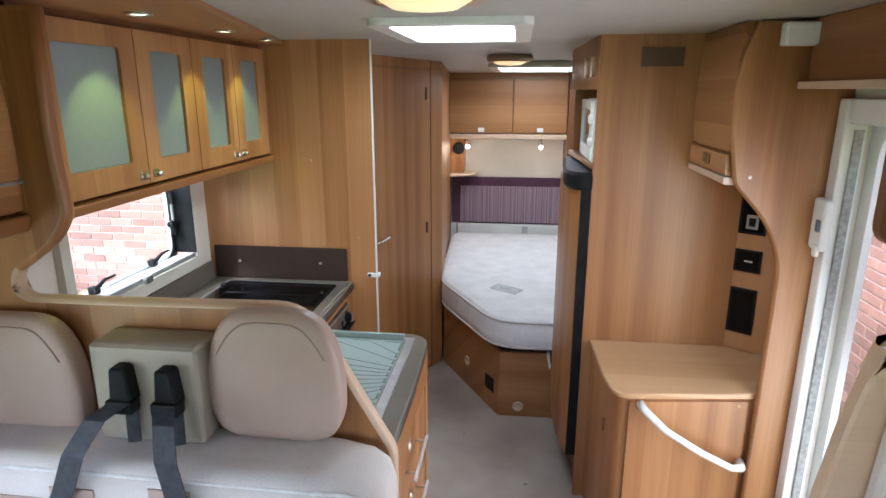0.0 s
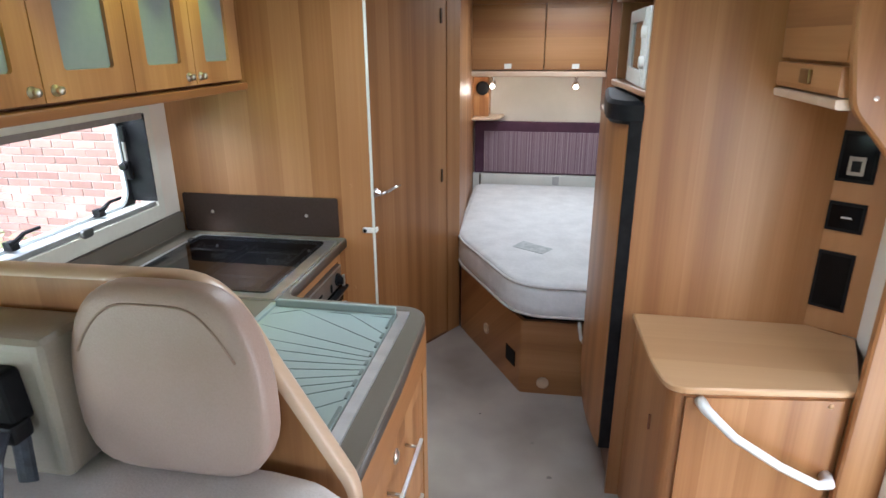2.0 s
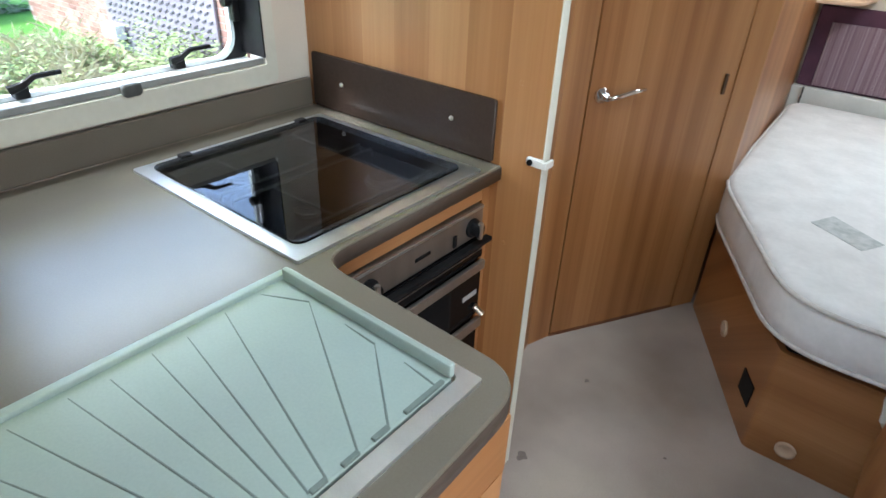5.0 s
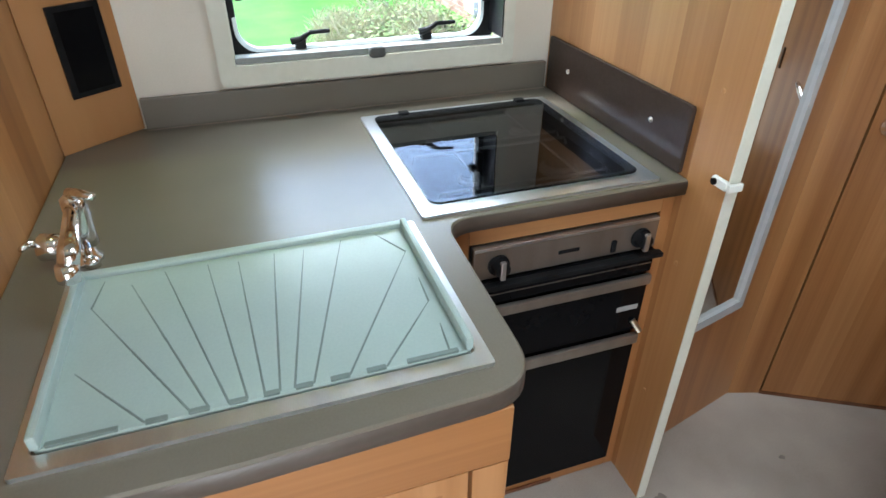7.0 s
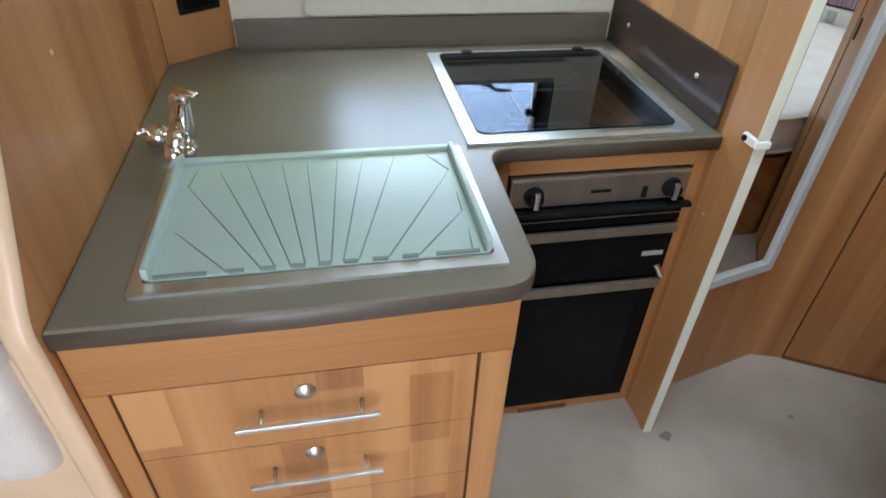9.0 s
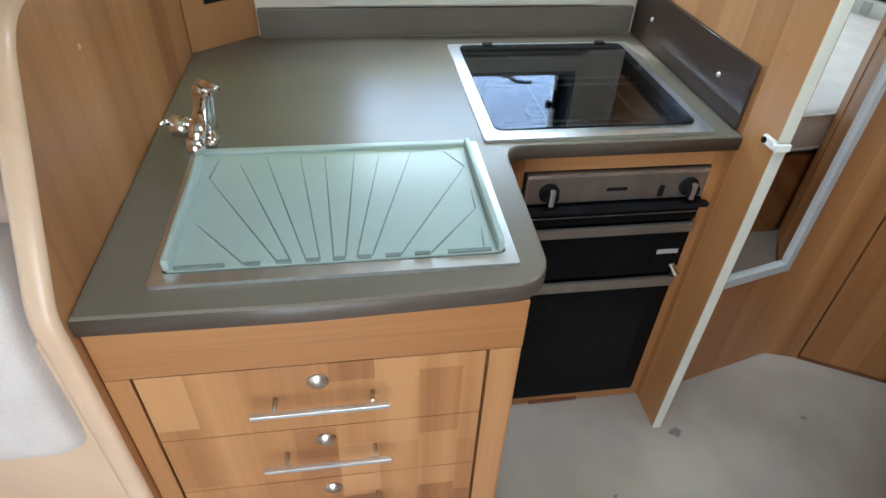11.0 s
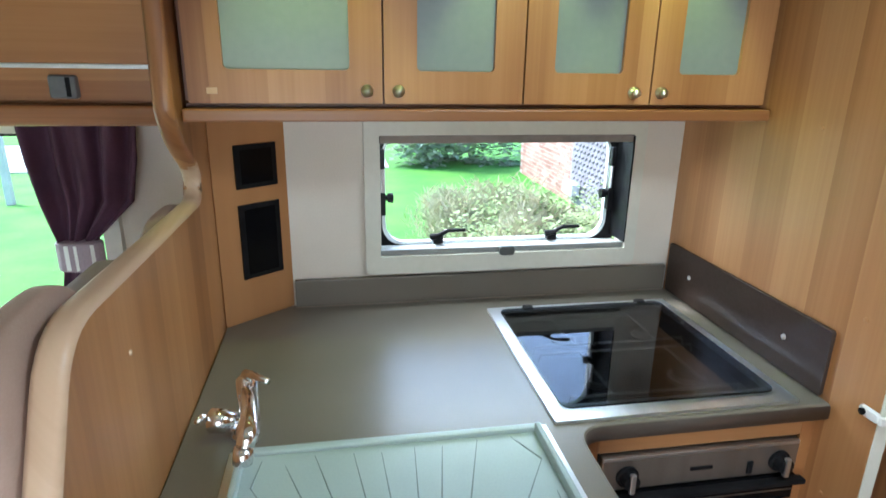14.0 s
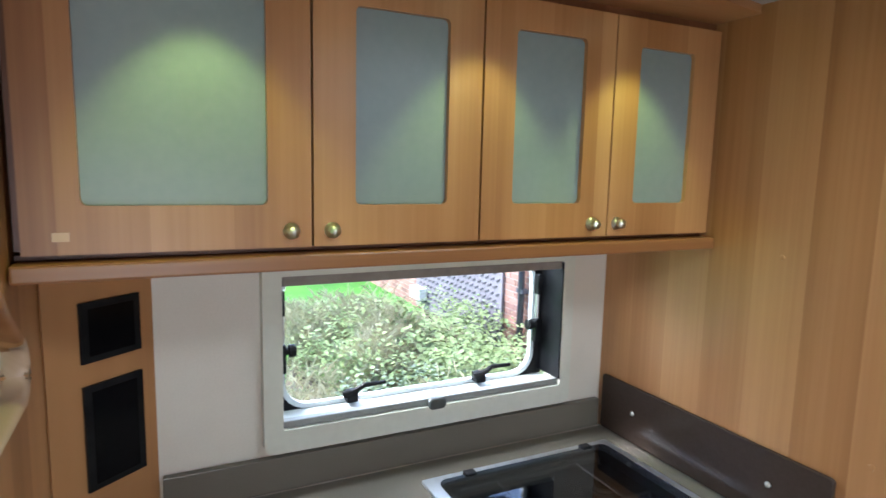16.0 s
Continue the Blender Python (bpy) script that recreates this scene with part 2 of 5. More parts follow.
def loft(bm, rings, close=True, caps=True):
    loops = [[bm.verts.new(p) for p in r] for r in rings]
    k = len(loops[0])
    for a, b in zip(loops, loops[1:]):
        for i in range(k if close else k - 1):
            j = (i + 1) % k
            bm.faces.new((a[i], a[j], b[j], b[i]))
    if caps:
        bm.faces.new(loops[0][::-1])
        bm.faces.new(loops[-1])
    return bm


def prism(bm, outline, axis, a, b, ease=0.0):
    """An outline pushed along an axis, with eased edges."""
    if not ease:
        return loft(bm, [[place(axis, h, *p) for p in outline] for h in (a, b)])
    inner = inset(outline, ease)
    s = 1 if b > a else -1
    return loft(bm, [[place(axis, h, *p) for p in o] for h, o in ((a, inner), (a + s * ease, outline), (b - s * ease, outline), (b, inner))])


def inset(outline, d):
    k, out = len(outline), []
    area = sum(outline[i][0] * outline[(i + 1) % k][1] - outline[(i + 1) % k][0] * outline[i][1] for i in range(k))
    s = 1 if area > 0 else -1
    for i in range(k):
        p, q, r = Vector(outline[i - 1]), Vector(outline[i]), Vector(outline[(i + 1) % k])
        e, f = (q - p).normalized(), (r - q).normalized()
        m = Vector((-e.y - f.y, e.x + f.x))
        m = m.normalized() if m.length > 1e-6 else Vector((-e.y, e.x))
        c = max(0.5, m.dot(Vector((-e.y, e.x))))
        out.append(tuple(q + s * m * d / c))
    return out


def ring(bm, outer, inner, axis, a, b):
    """A frame between two outlines with the same count of points."""
    k = len(outer)
    vs = [[bm.verts.new(place(axis, h, *p)) for p in o] for h in (a, b) for o in (outer, inner)]
    for i in range(k):
        j = (i + 1) % k
        for p, q in ((0, 1), (1, 3), (3, 2), (2, 0)):
            bm.faces.new((vs[p][i], vs[p][j], vs[q][j], vs[q][i]))
    return bm


def rr(u0, u1, v0, v1, r, n=5):
    """A rectangle with round corners."""
    pts = []
    for cu, cv, a in ((u1 - r, v1 - r, 0), (u0 + r, v1 - r, 90), (u0 + r, v0 + r, 180), (u1 - r, v0 + r, 270)):
        for i in range(n + 1):
            t = radians(a + 90 * i / n)
            pts.append((cu + r * math.cos(t), cv + r * math.sin(t)))
    return pts


def circle(cu, cv, r, n=20):
    return [(cu + r * math.cos(2 * math.pi * i / n), cv + r * math.sin(2 * math.pi * i / n)) for i in range(n)]


def rounded(corners, n=5):
    """A polygon whose corners (u, v, radius) are rounded."""
    pts, k = [], len(corners)
    for i in range(k):
        p, q, s = Vector(corners[i - 1][:2]), Vector(corners[i][:2]), Vector(corners[(i + 1) % k][:2])
        r = corners[i][2]
        if not r:
            pts.append(tuple(q))
            continue
        a, b = q + (p - q).normalized() * r, q + (s - q).normalized() * r
        for j in range(n + 1):
            t = j / n
            pts.append(tuple(a * (1 - t) ** 2 + q * 2 * t * (1 - t) + b * t * t))
    return pts


def tube(bm, path, r, n=8, flat=1.0):
    """A round bar along a path; flat squeezes it upright."""
    path = [Vector(p) for p in path]
    rings = []
    for i, p in enumerate(path):
        d = (path[min(i + 1, len(path) - 1)] - path[max(i - 1, 0)]).normalized()
        side = d.cross(Vector((0, 0, 1)))
        side = side.normalized() if side.length > 1e-3 else Vector((1, 0, 0))
        up = side.cross(d)
        rr_ = r[i] if isinstance(r, (list, tuple)) else r
        rings.append([p + (side * math.cos(2 * math.pi * j / n) + up * flat * math.sin(2 * math.pi * j / n)) * rr_ for j in range(n)])
    return loft(bm, rings)


def lathe(bm, centre, axis, profile, n=20):
    """Turned shape: profile rows of (height along the axis, radius)."""
    c = Vector(centre)
    w = Vector(axis).normalized()
    u = w.orthogonal().normalized()
    v = w.cross(u)
    return loft(bm, [[c + w * h + (u * math.cos(2 * math.pi * j / n) + v * math.sin(2 * math.pi * j / n)) * max(r, 1e-4) for j in range(n)] for h, r in profile])


def soft_box(bm, c, size, k=5.0, cuts=7, fn=None):
    """A padded block with round edges."""
    tmp = bmesh.ops.create_cube(bm, size=2.0)["verts"]
    es = list({e for v in tmp for e in v.link_edges})
    bmesh.ops.subdivide_edges(bm, edges=es, cuts=cuts, use_grid_fill=True)
    for v in bm.verts:
        p = v.co
        big = max(abs(p.x), abs(p.y), abs(p.z))
        norm = (abs(p.x) ** k + abs(p.y) ** k + abs(p.z) ** k) ** (1 / k)
        q = p * (big / norm)
        if fn:
            q = Vector(fn(q.x, q.y, q.z))
        v.co = Vector((c[0] + q.x * size[0] / 2, c[1] + q.y * size[1] / 2, c[2] + q.z * size[2] / 2))
    return bm


def made(name, bm, material, smooth=False):
    bmesh.ops.recalc_face_normals(bm, faces=bm.faces)
    me = bpy.data.meshes.new(name)
    bm.to_mesh(me)
    bm.free()
    me.materials.append(material)
    if smooth:
        me.polygons.foreach_set("use_smooth", [True] * len(me.polygons))
    return new(name, me)


def part(name, bm, material, parent, label="", smooth=False):
    ob = made(name, bm, material, smooth)
    ob.parent = parent
    ob.matrix_parent_inverse = parent.matrix_world.inverted()
    return tagged(ob, label) if label else ob


def holder(name, label, category, group="", at=(0, 0, 0)):
    ob = new(name)
    ob.empty_display_size = 0.05
    ob.matrix_world = Matrix.Translation(at)
    return tagged(ob, label, category, group)


def thing(name, bm, material, label, category, group="", smooth=False):
    return tagged(made(name, bm, material, smooth), label, category, group)


def setting(name, bm, material, label="", category=""):
    return tagged(made(name, bm, material), label, category, kind="structure")


def B(*a, **k):
    return box(bmesh.new(), *a, **k)


def P(*a, **k):
    return prism(bmesh.new(), *a, **k)


def T(*a, **k):
    return tube(bmesh.new(), *a, **k)


def L(*a, **k):
    return lathe(bmesh.new(), *a, **k)


def R(*a, **k):
    return ring(bmesh.new(), *a, **k)


def slab(bm, p, q, thick, z0, z1):
    """An upright board from p to q in plan, with its thickness to the left of the way."""
    p, q = Vector(p), Vector(q)
    s = (q - p).normalized().orthogonal() * thick
    return loft(bm, [[(*a, z) for a in (p, q, q + s, p + s)] for z in (z0, z1)])

# ---- the shell of the van ----
CEILING = 1.935
F = -0.06  # floor level


def ceiling_at(y):
    """The ceiling falls gently towards the rear."""
    return CEILING - max(0.0, y - 2.6) * 0.028


setting("floor", B(-1.1, 1.28, -0.9, 5.28, F - 0.05, F), CARPET, "worn beige-grey fitted carpet with a few stains", "floor")
STAIN = mottled("carpet_stain", (0.17, 0.14, 0.125), (0.26, 0.22, 0.195), 30, 0.95, bump=0.9, fine=420)
for x, y, r in ((0.372, 2.512, 0.010), (-0.298, 2.611, 0.016), (-0.12, 2.35, 0.006), (0.30, 2.72, 0.005), (-0.30, 3.05, 0.008), (0.05, 2.9, 0.005)):
    blot = [(x + r * (1 + 0.35 * math.sin(3 * a + x * 40)) * math.cos(a), y + r * (1 + 0.3 * math.cos(2 * a + y * 30)) * math.sin(a)) for a in [i * math.pi / 8 for i in range(16)]]
    tagged(made("carpet_mark", P(blot, "z", F + 0.0005, F + 0.0016), STAIN), "small dark stain on the beige carpet", "stain", "carpet stains")
bm = bmesh.new()
for y0, y1, z0, z1 in ((-0.9, -0.25, -0.11, CEILING), (-0.25, 0.98, -0.11, 0.82), (-0.25, 0.98, 1.38, CEILING), (0.98, 1.674, -0.11, CEILING),
                       (1.674, 2.388, -0.11, 1.040), (1.674, 2.388, 1.371, CEILING), (2.388, 5.28, -0.11, CEILING)):
    box(bm, -1.14, -1.10, y0, y1, z0, z1)
setting("wall_window_side", bm, CREAM, "cream vinyl-covered van side wall", "wall")
bm = bmesh.new()
for y0, y1, z0, z1 in ((-0.9, 1.0, -0.11, CEILING), (1.0, 1.975, 1.66, CEILING), (1.975, 5.28, -0.11, CEILING)):
    box(bm, 1.28, 1.32, y0, y1, z0, z1)
setting("wall_entrance_side", bm, CREAM, "cream vinyl-covered wall beside the entrance door", "wall")
setting("wall_rear", B(-1.1, 1.28, 5.28, 5.32, -0.11, CEILING), CREAM, "cream rear wall behind the bed", "wall")
# unseen wall; its opening is added to hold the front fill lamp
bm = bmesh.new()
for x0, x1, z0, z1 in ((-1.14, -0.85, -0.11, CEILING), (0.95, 1.32, -0.11, CEILING), (-0.85, 0.95, -0.11, 0.92), (-0.85, 0.95, 1.58, CEILING)):
    box(bm, x0, x1, -0.94, -0.9, z0, z1)
setting("wall_front", bm, CREAM, "plain cream front wall", "wall")
R1, R2 = (-0.115, 0.278, 1.87, 2.475), (0.14, 0.66, 3.80, 4.75)
bm = bmesh.new()
for x0, x1, y0, y1 in ((-1.14, 1.32, -0.94, R1[2]), (-1.14, R1[0], R1[2], R1[3]), (R1[1], 1.32, R1[2], R1[3]), (-1.14, 1.32, R1[3], 2.6), (-1.14, 1.32, 2.6, R2[2]),
                       (-1.14, R2[0], R2[2], R2[3]), (R2[1], 1.32, R2[2], R2[3]), (-1.14, 1.32, R2[3], 5.32)):
    loft(bm, [[(x0, y, ceiling_at(y)), (x1, y, ceiling_at(y)), (x1, y, CEILING + 0.04), (x0, y, CEILING + 0.04)] for y in (y0, y1)])
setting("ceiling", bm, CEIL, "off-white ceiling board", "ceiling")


def rooflight(r, label):
    x0, x1, y0, y1 = r
    c = ceiling_at(y1) + (0.012 if y1 > 3 else 0)
    h = holder("rooflight", label, "rooflight", "rooflights", ((x0 + x1) / 2, (y0 + y1) / 2, c))
    part("frame", R(rr(x0 - 0.045, x1 + 0.045, y0 - 0.045, y1 + 0.045, 0.04), rr(x0 + 0.01, x1 - 0.01, y0 + 0.01, y1 - 0.01, 0.03), "z", c - 0.022, c - 0.001), WHITE, h)
    part("shaft", R(rr(x0 - 0.012, x1 + 0.012, y0 - 0.012, y1 + 0.012, 0.03), rr(x0 + 0.004, x1 - 0.004, y0 + 0.004, y1 - 0.004, 0.03), "z", c - 0.001, c + 0.05), WHITE, h)
    part("blind_bar", B(x0 + 0.012, x1 - 0.012, y0 + 0.20, y0 + 0.225, c - 0.01, c + 0.005, bevel=0.004), WHITE, h)
    part("blind_edge", B(x0 + 0.012, x1 - 0.012, y1 - 0.10, y1 - 0.085, c - 0.012, c + 0.004, bevel=0.004), WHITE, h)
    part("pane", B(x0 - 0.01, x1 + 0.01, y0 - 0.01, y1 + 0.01, c + 0.052, c + 0.06), ROOF_PANE, h, "bright milky daylight pane")


rooflight(R1, "white framed rooflight bright with daylight in the ceiling")
rooflight(R2, "white framed rooflight over the bed, bright with daylight")


def ceiling_lamp(x, y):
    h = holder("ceiling_lamp", "round warm ceiling lamp with a bronze rim", "lamp", "ceiling lamps", (x, y, ceiling_at(y)))
    c = ceiling_at(y)
    part("rim", L((x, y, c), (0, 0, -1), [(0.0, 0.118), (0.02, 0.125), (0.035, 0.116), (0.035, 0.094), (0.02, 0.094)], 32), mottled("bronze_rim", (0.34, 0.25, 0.17), (0.45, 0.34, 0.24), 9, 0.3, 0.6), h, smooth=False)
    part("glass", L((x, y, c - 0.012), (0, 0, -1), [(0.0, 0.094), (0.02, 0.092), (0.035, 0.066), (0.042, 0.0)], 32), LAMP_GLOW, h, "glowing amber glass", True)


ceiling_lamp(0.10, 1.285)
ceiling_lamp(0.232, 3.38)

# partition between kitchen and washroom, the mirror wall, the washroom
setting("wall_partition", B(-1.10, -0.325, 2.548, 2.578, F, CEILING), WOOD_V, "pear-wood laminate partition beside the hob", "partition")
setting("trim_partition", B(-0.325, -0.3215, 2.5465, 2.574, F, CEILING, bevel=0.0012), CREAM_PLASTIC, "white edge trim of the wooden partition", "trim")
lt = holder("door_latch", "white plastic door latch on the partition edge", "latch", at=(-0.34, 2.54, 0.935))
part("plate", P(rr(-0.362, -0.316, 0.925, 0.946, 0.008), "y", 2.546, 2.536, 0.003), WHITE, lt)
part("arm", B(-0.316, -0.308, 2.536, 2.570, 0.927, 0.943, bevel=0.002), WHITE, lt)
part("bolt", L((-0.350, 2.536, 0.935), (0, -1, 0), [(0, 0.007), (0.004, 0.007), (0.005, 0)], 12), BLACK, lt)
M0, M1, D0, D1 = (-0.448, 2.58), (-0.570, 3.077), (-0.537, 3.179), (-0.187, 3.80)
setting("wall_mirror", slab(bmesh.new(), M0, M1, 0.03, F, CEILING), WOOD_V, "wood laminate wall that carries a tall mirror", "wall")
setting("wall_corner", slab(bmesh.new(), M1, D0, 0.03, F, CEILING), WOOD_V, "narrow wooden corner post beside the washroom door", "wall")
setting("wall_washroom", slab(bmesh.new(), (-0.187, 3.81), (-0.293, 5.28), 0.03, F, CEILING), WOOD_V, "wood laminate washroom side wall beside the bed", "wall")


def along(p, q, s, off=0.0):
    """A plan point s of the way from p to q, and off to the right of it."""
    p, q = Vector(p), Vector(q)
    d = (q - p).normalized()
    return p + (q - p) * s + Vector((d.y, -d.x)) * off


def board(p, q, s0, s1, z0, z1, off0, off1):
    """An upright board on the line from p to q, between two shares of it and two distances before it."""
    a, b, c, d = along(p, q, s0, off0), along(p, q, s1, off0), along(p, q, s1, off1), along(p, q, s0, off1)
    return loft(bmesh.new(), [[(*k, z) for k in (a, b, c, d)] for z in (z0, z1)])


door = holder("door_washroom", "closed pear-wood washroom door with a chrome lever handle", "door", at=(*along(D0, D1, 0.5), 0))
part("leaf", board(D0, D1, 0.01, 0.84, F + 0.012, 1.858, -0.03, 0.0), WOOD_V, door)
part("sill", board(D0, D1, 0.0, 0.845, F, F + 0.010, -0.03, 0.004), DARK_WOOD, door, "dark wooden sill")
for z in (0.905, 1.715):
    part("hinge", board(D0, D1, 0.772, 0.79, z - 0.035, z + 0.035, 0.0, 0.006), mottled("bronze_hinge", (0.09, 0.05, 0.03), (0.15, 0.09, 0.05), 9, 0.4, 0.7), door)
hp = along(D0, D1, 0.072, 0.002)
nd = (along(D0, D1, 0.072, 1.0) - along(D0, D1, 0.072, 0.0))
hd = part("rose", L((*hp, 0.906), (*nd, 0), [(0, 0.026), (0.008, 0.025), (0.012, 0.014), (0.04, 0.010)], 20), CHROME, door, smooth=True)
q0, q1, q2 = along(D0, D1, 0.072, 0.042), along(D0, D1, 0.13, 0.045), along(D0, D1, 0.265, 0.04)
part("handle", T([(*q0, 0.906), (*q1, 0.911), (*along(D0, D1, 0.20, 0.045), 0.922), (*q2, 0.924)], [0.009, 0.009, 0.009, 0.006]), CHROME, door, smooth=True)
setting("wall_washroom_jamb", board(D0, D1, 0.845, 1.0, F, CEILING, -0.03, 0.003), WOOD_V, "wooden post beside the hinges of the washroom door", "wall")
setting("wall_washroom_head", board(D0, D1, 0, 0.8445, 1.861, CEILING, -0.03, 0.0), WOOD_V, "wooden rail over the washroom door", "wall")

mirror = holder("tall_mirror", "tall mirror in a grey frame on the wooden wall", "mirror", at=(*along(M0, M1, 0.5), 0.4))
part("glass", board(M0, M1, 0.04, 0.69, 0.41, 1.82, 0.002, 0.005), MIRROR, mirror)
for s0, s1, z0, z1 in ((0.0, 0.05, 0.385, 1.85), (0.68, 0.725, 0.385, 1.85), (0.05, 0.68, 0.385, 0.415), (0.05, 0.68, 1.815, 1.85)):
    part("frame", board(M0, M1, s0, s1, z0, z1, 0.001, 0.016), mottled("grey_mirror_frame", (0.36, 0.37, 0.38), (0.44, 0.45, 0.46), 6, 0.4) if s0 == 0 else bpy.data.materials["grey_mirror_frame"], mirror)

# ---- kitchen window ----


def hinged_window(y0, y1, z0, z1, label, group="side windows"):
    """A framed acrylic van window in the window-side wall."""
    h = holder("window_kitchen", label, "window", group, (-1.12, (y0 + y1) / 2, z0))
    part("frame", R(rr(y0 - 0.040, y1 + 0.033, z0 - 0.050, z1 + 0.05, 0.02), rr(y0, y1, z0, z1, 0.004), "x", -1.10, -1.072), CREAM_PLASTIC, h, "cream plastic inner frame")
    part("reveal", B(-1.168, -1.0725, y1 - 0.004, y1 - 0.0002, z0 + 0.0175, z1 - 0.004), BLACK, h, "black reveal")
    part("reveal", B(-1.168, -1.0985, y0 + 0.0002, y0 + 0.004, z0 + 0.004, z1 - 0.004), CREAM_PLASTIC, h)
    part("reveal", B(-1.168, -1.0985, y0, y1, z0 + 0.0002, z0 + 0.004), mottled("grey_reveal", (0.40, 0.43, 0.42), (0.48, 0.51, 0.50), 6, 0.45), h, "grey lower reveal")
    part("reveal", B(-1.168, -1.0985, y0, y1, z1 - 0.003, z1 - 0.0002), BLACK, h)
    part("seal", R(rr(y0 - 0.02, y1 + 0.02, z0 - 0.02, z1 + 0.03, 0.07, 8), rr(y0 + 0.012, y1 - 0.022, z0 + 0.005, z1 - 0.006, 0.06, 8), "x", -1.176, -1.168), BLACK, h, "black rubber seal")
    part("inner_bead", R(rr(y0 + 0.012, y1 - 0.022, z0 + 0.005, z1 - 0.006, 0.06, 8), rr(y0 + 0.022, y1 - 0.032, z0 + 0.015, z1 - 0.006, 0.055, 8), "x", -1.18, -1.166), mottled("pale_acrylic_edge", (0.55, 0.60, 0.62), (0.68, 0.73, 0.75), 9, 0.2), h, "pale rounded acrylic edge")
    p = part("pane", P(rr(y0 - 0.015, y1 + 0.015, z0 - 0.015, z1 + 0.025, 0.06, 8), "x", -1.196, -1.19), ACRYLIC, h)
    p.visible_shadow = False
    part("blind_rail", B(-1.10, -1.078, y0 + 0.002, y1 - 0.002, z1 - 0.022, z1 - 0.001, bevel=0.003), mottled("pleated_grey_blind", (0.20, 0.17, 0.15), (0.32, 0.28, 0.25), 4, 0.8), h, "folded grey blind")
    part("bottom_rail", B(-1.10, -1.080, y0 + 0.002, y1 - 0.002, z0 + 0.001, z0 + 0.017, bevel=0.003), mottled("grey_rail", (0.20, 0.21, 0.20), (0.27, 0.28, 0.27), 8, 0.5), h, "grey blind rail")
    k = (y0 + y1) / 2
    part("catch", P(rr(k - 0.022, k + 0.022, z0 - 0.006, z0 + 0.022, 0.01), "x", -1.078, -1.062, 0.003), mottled("dark_grey_catch", (0.05, 0.055, 0.05), (0.09, 0.095, 0.09), 9, 0.5), h, "dark grey blind catch")
    for yy in (y0 + (y1 - y0) * 0.24, y0 + (y1 - y0) * 0.72):
        f = part("latch", B(-1.165, -1.135, yy - 0.014, yy + 0.014, z0 + 0.012, z0 + 0.038, bevel=0.004), BLACK, h)
        bm = bmesh.new()
        tube(bm, [(-1.135, yy - 0.024, z0 + 0.034), (-1.13, yy, z0 + 0.04), (-1.125, yy + 0.025, z0 + 0.056), (-1.12, yy + 0.075, z0 + 0.058)], [0.010, 0.008, 0.006, 0.005])
        g = part("lever", bm, BLACK, f)
    for yy, s in ((y0 + 0.012, 1), (y1 - 0.026, -1)):
        f = part("stay", T([(-1.15, yy, z0 + 0.10), (-1.15, yy, z1 - 0.05)], 0.006), mottled("stay_steel", (0.4, 0.4, 0.4), (0.55, 0.55, 0.55), 9, 0.3, 0.8), h)
        part("bracket", B(-1.158, -1.138, yy - 0.007, yy + 0.007, z1 - 0.10, z1 - 0.045, bevel=0.003), BLACK, f)
        part("clamp", B(-1.158, -1.138, yy - 0.009, yy + 0.009, z0 + 0.10, z0 + 0.165, bevel=0.004), BLACK, f)
        part("knob", L((-1.148, yy, z0 + 0.15), (0, s, 0.0), [(0.0, 0.008), (0.014, 0.008), (0.016, 0.014), (0.03, 0.014), (0.032, 0.006)], 12), BLACK, f)
    return h


hinged_window(1.674, 2.388, 1.040, 1.371, "cream-framed acrylic window with black catches over the worktop")

# ---- worktop and what is on it ----
outline = rounded([(-1.098, 1.274, 0), (0.006, 1.274, 0.0), (0.010, 1.60, 0), (-0.002, 1.985, 0.075), (-0.43, 1.998, 0.06), (-0.43, 2.546, 0), (-1.098, 2.546, 0)], 7)
wt = holder("worktop", "taupe laminate L-shaped kitchen worktop with a rounded brown edge, darkened for shade", "worktop", at=(-0.6, 1.9, 0.862))
slab_bm = P(outline, "z", 0.862, 0.90, 0.003)
# the opening for the hob
for at, way in (((-0.956, 0, 0), (1, 0, 0)), ((-0.500, 0, 0), (1, 0, 0)), ((0, 1.998, 0), (0, 1, 0)), ((0, 2.449, 0), (0, 1, 0))):
    bmesh.ops.bisect_plane(slab_bm, geom=slab_bm.verts[:] + slab_bm.edges[:] + slab_bm.faces[:], plane_co=at, plane_no=way)
hole = [f for f in slab_bm.faces if f.calc_center_median().z > 0.8995 and -0.956 < f.calc_center_median().x < -0.500 and 1.998 < f.calc_center_median().y < 2.449]
bmesh.ops.delete(slab_bm, geom=hole, context="FACES")
part("surface", slab_bm, TOP, wt)
bm = bmesh.new()
loft(bm, [[(*p, z) for p in inset(outline, d)] for d, z in ((0.004, 0.8605), (-0.0012, 0.864), (-0.0016, 0.880), (-0.0012, 0.8935), (0.0005, 0.8955))], caps=False)
part("edging", bm, TOP_EDGE, wt, "dark brown edging with shade in its colour", True)
us = holder("worktop_upstand", "taupe laminate upstand under the window", "upstand", at=(-1.09, 2.0, 0.901))
part("panel", B(-1.098, -1.080, 1.440, 2.534, 0.9025, 0.978, bevel=0.002), TOP, us)
part("sealant", T([(-1.0795, 1.440, 0.901), (-1.0795, 2.534, 0.901)], 0.0012, 6), GREY_PLASTIC, us, "thin pale sealant line")
sp = holder("splashback", "glossy dark brown splashback beside the hob", "splashback", at=(-0.76, 2.545, 0.905))
part("panel", P(rr(-1.075, -0.452, 0.903, 1.052, 0.008), "y", 2.546, 2.536, 0.002), SPLASH, sp)
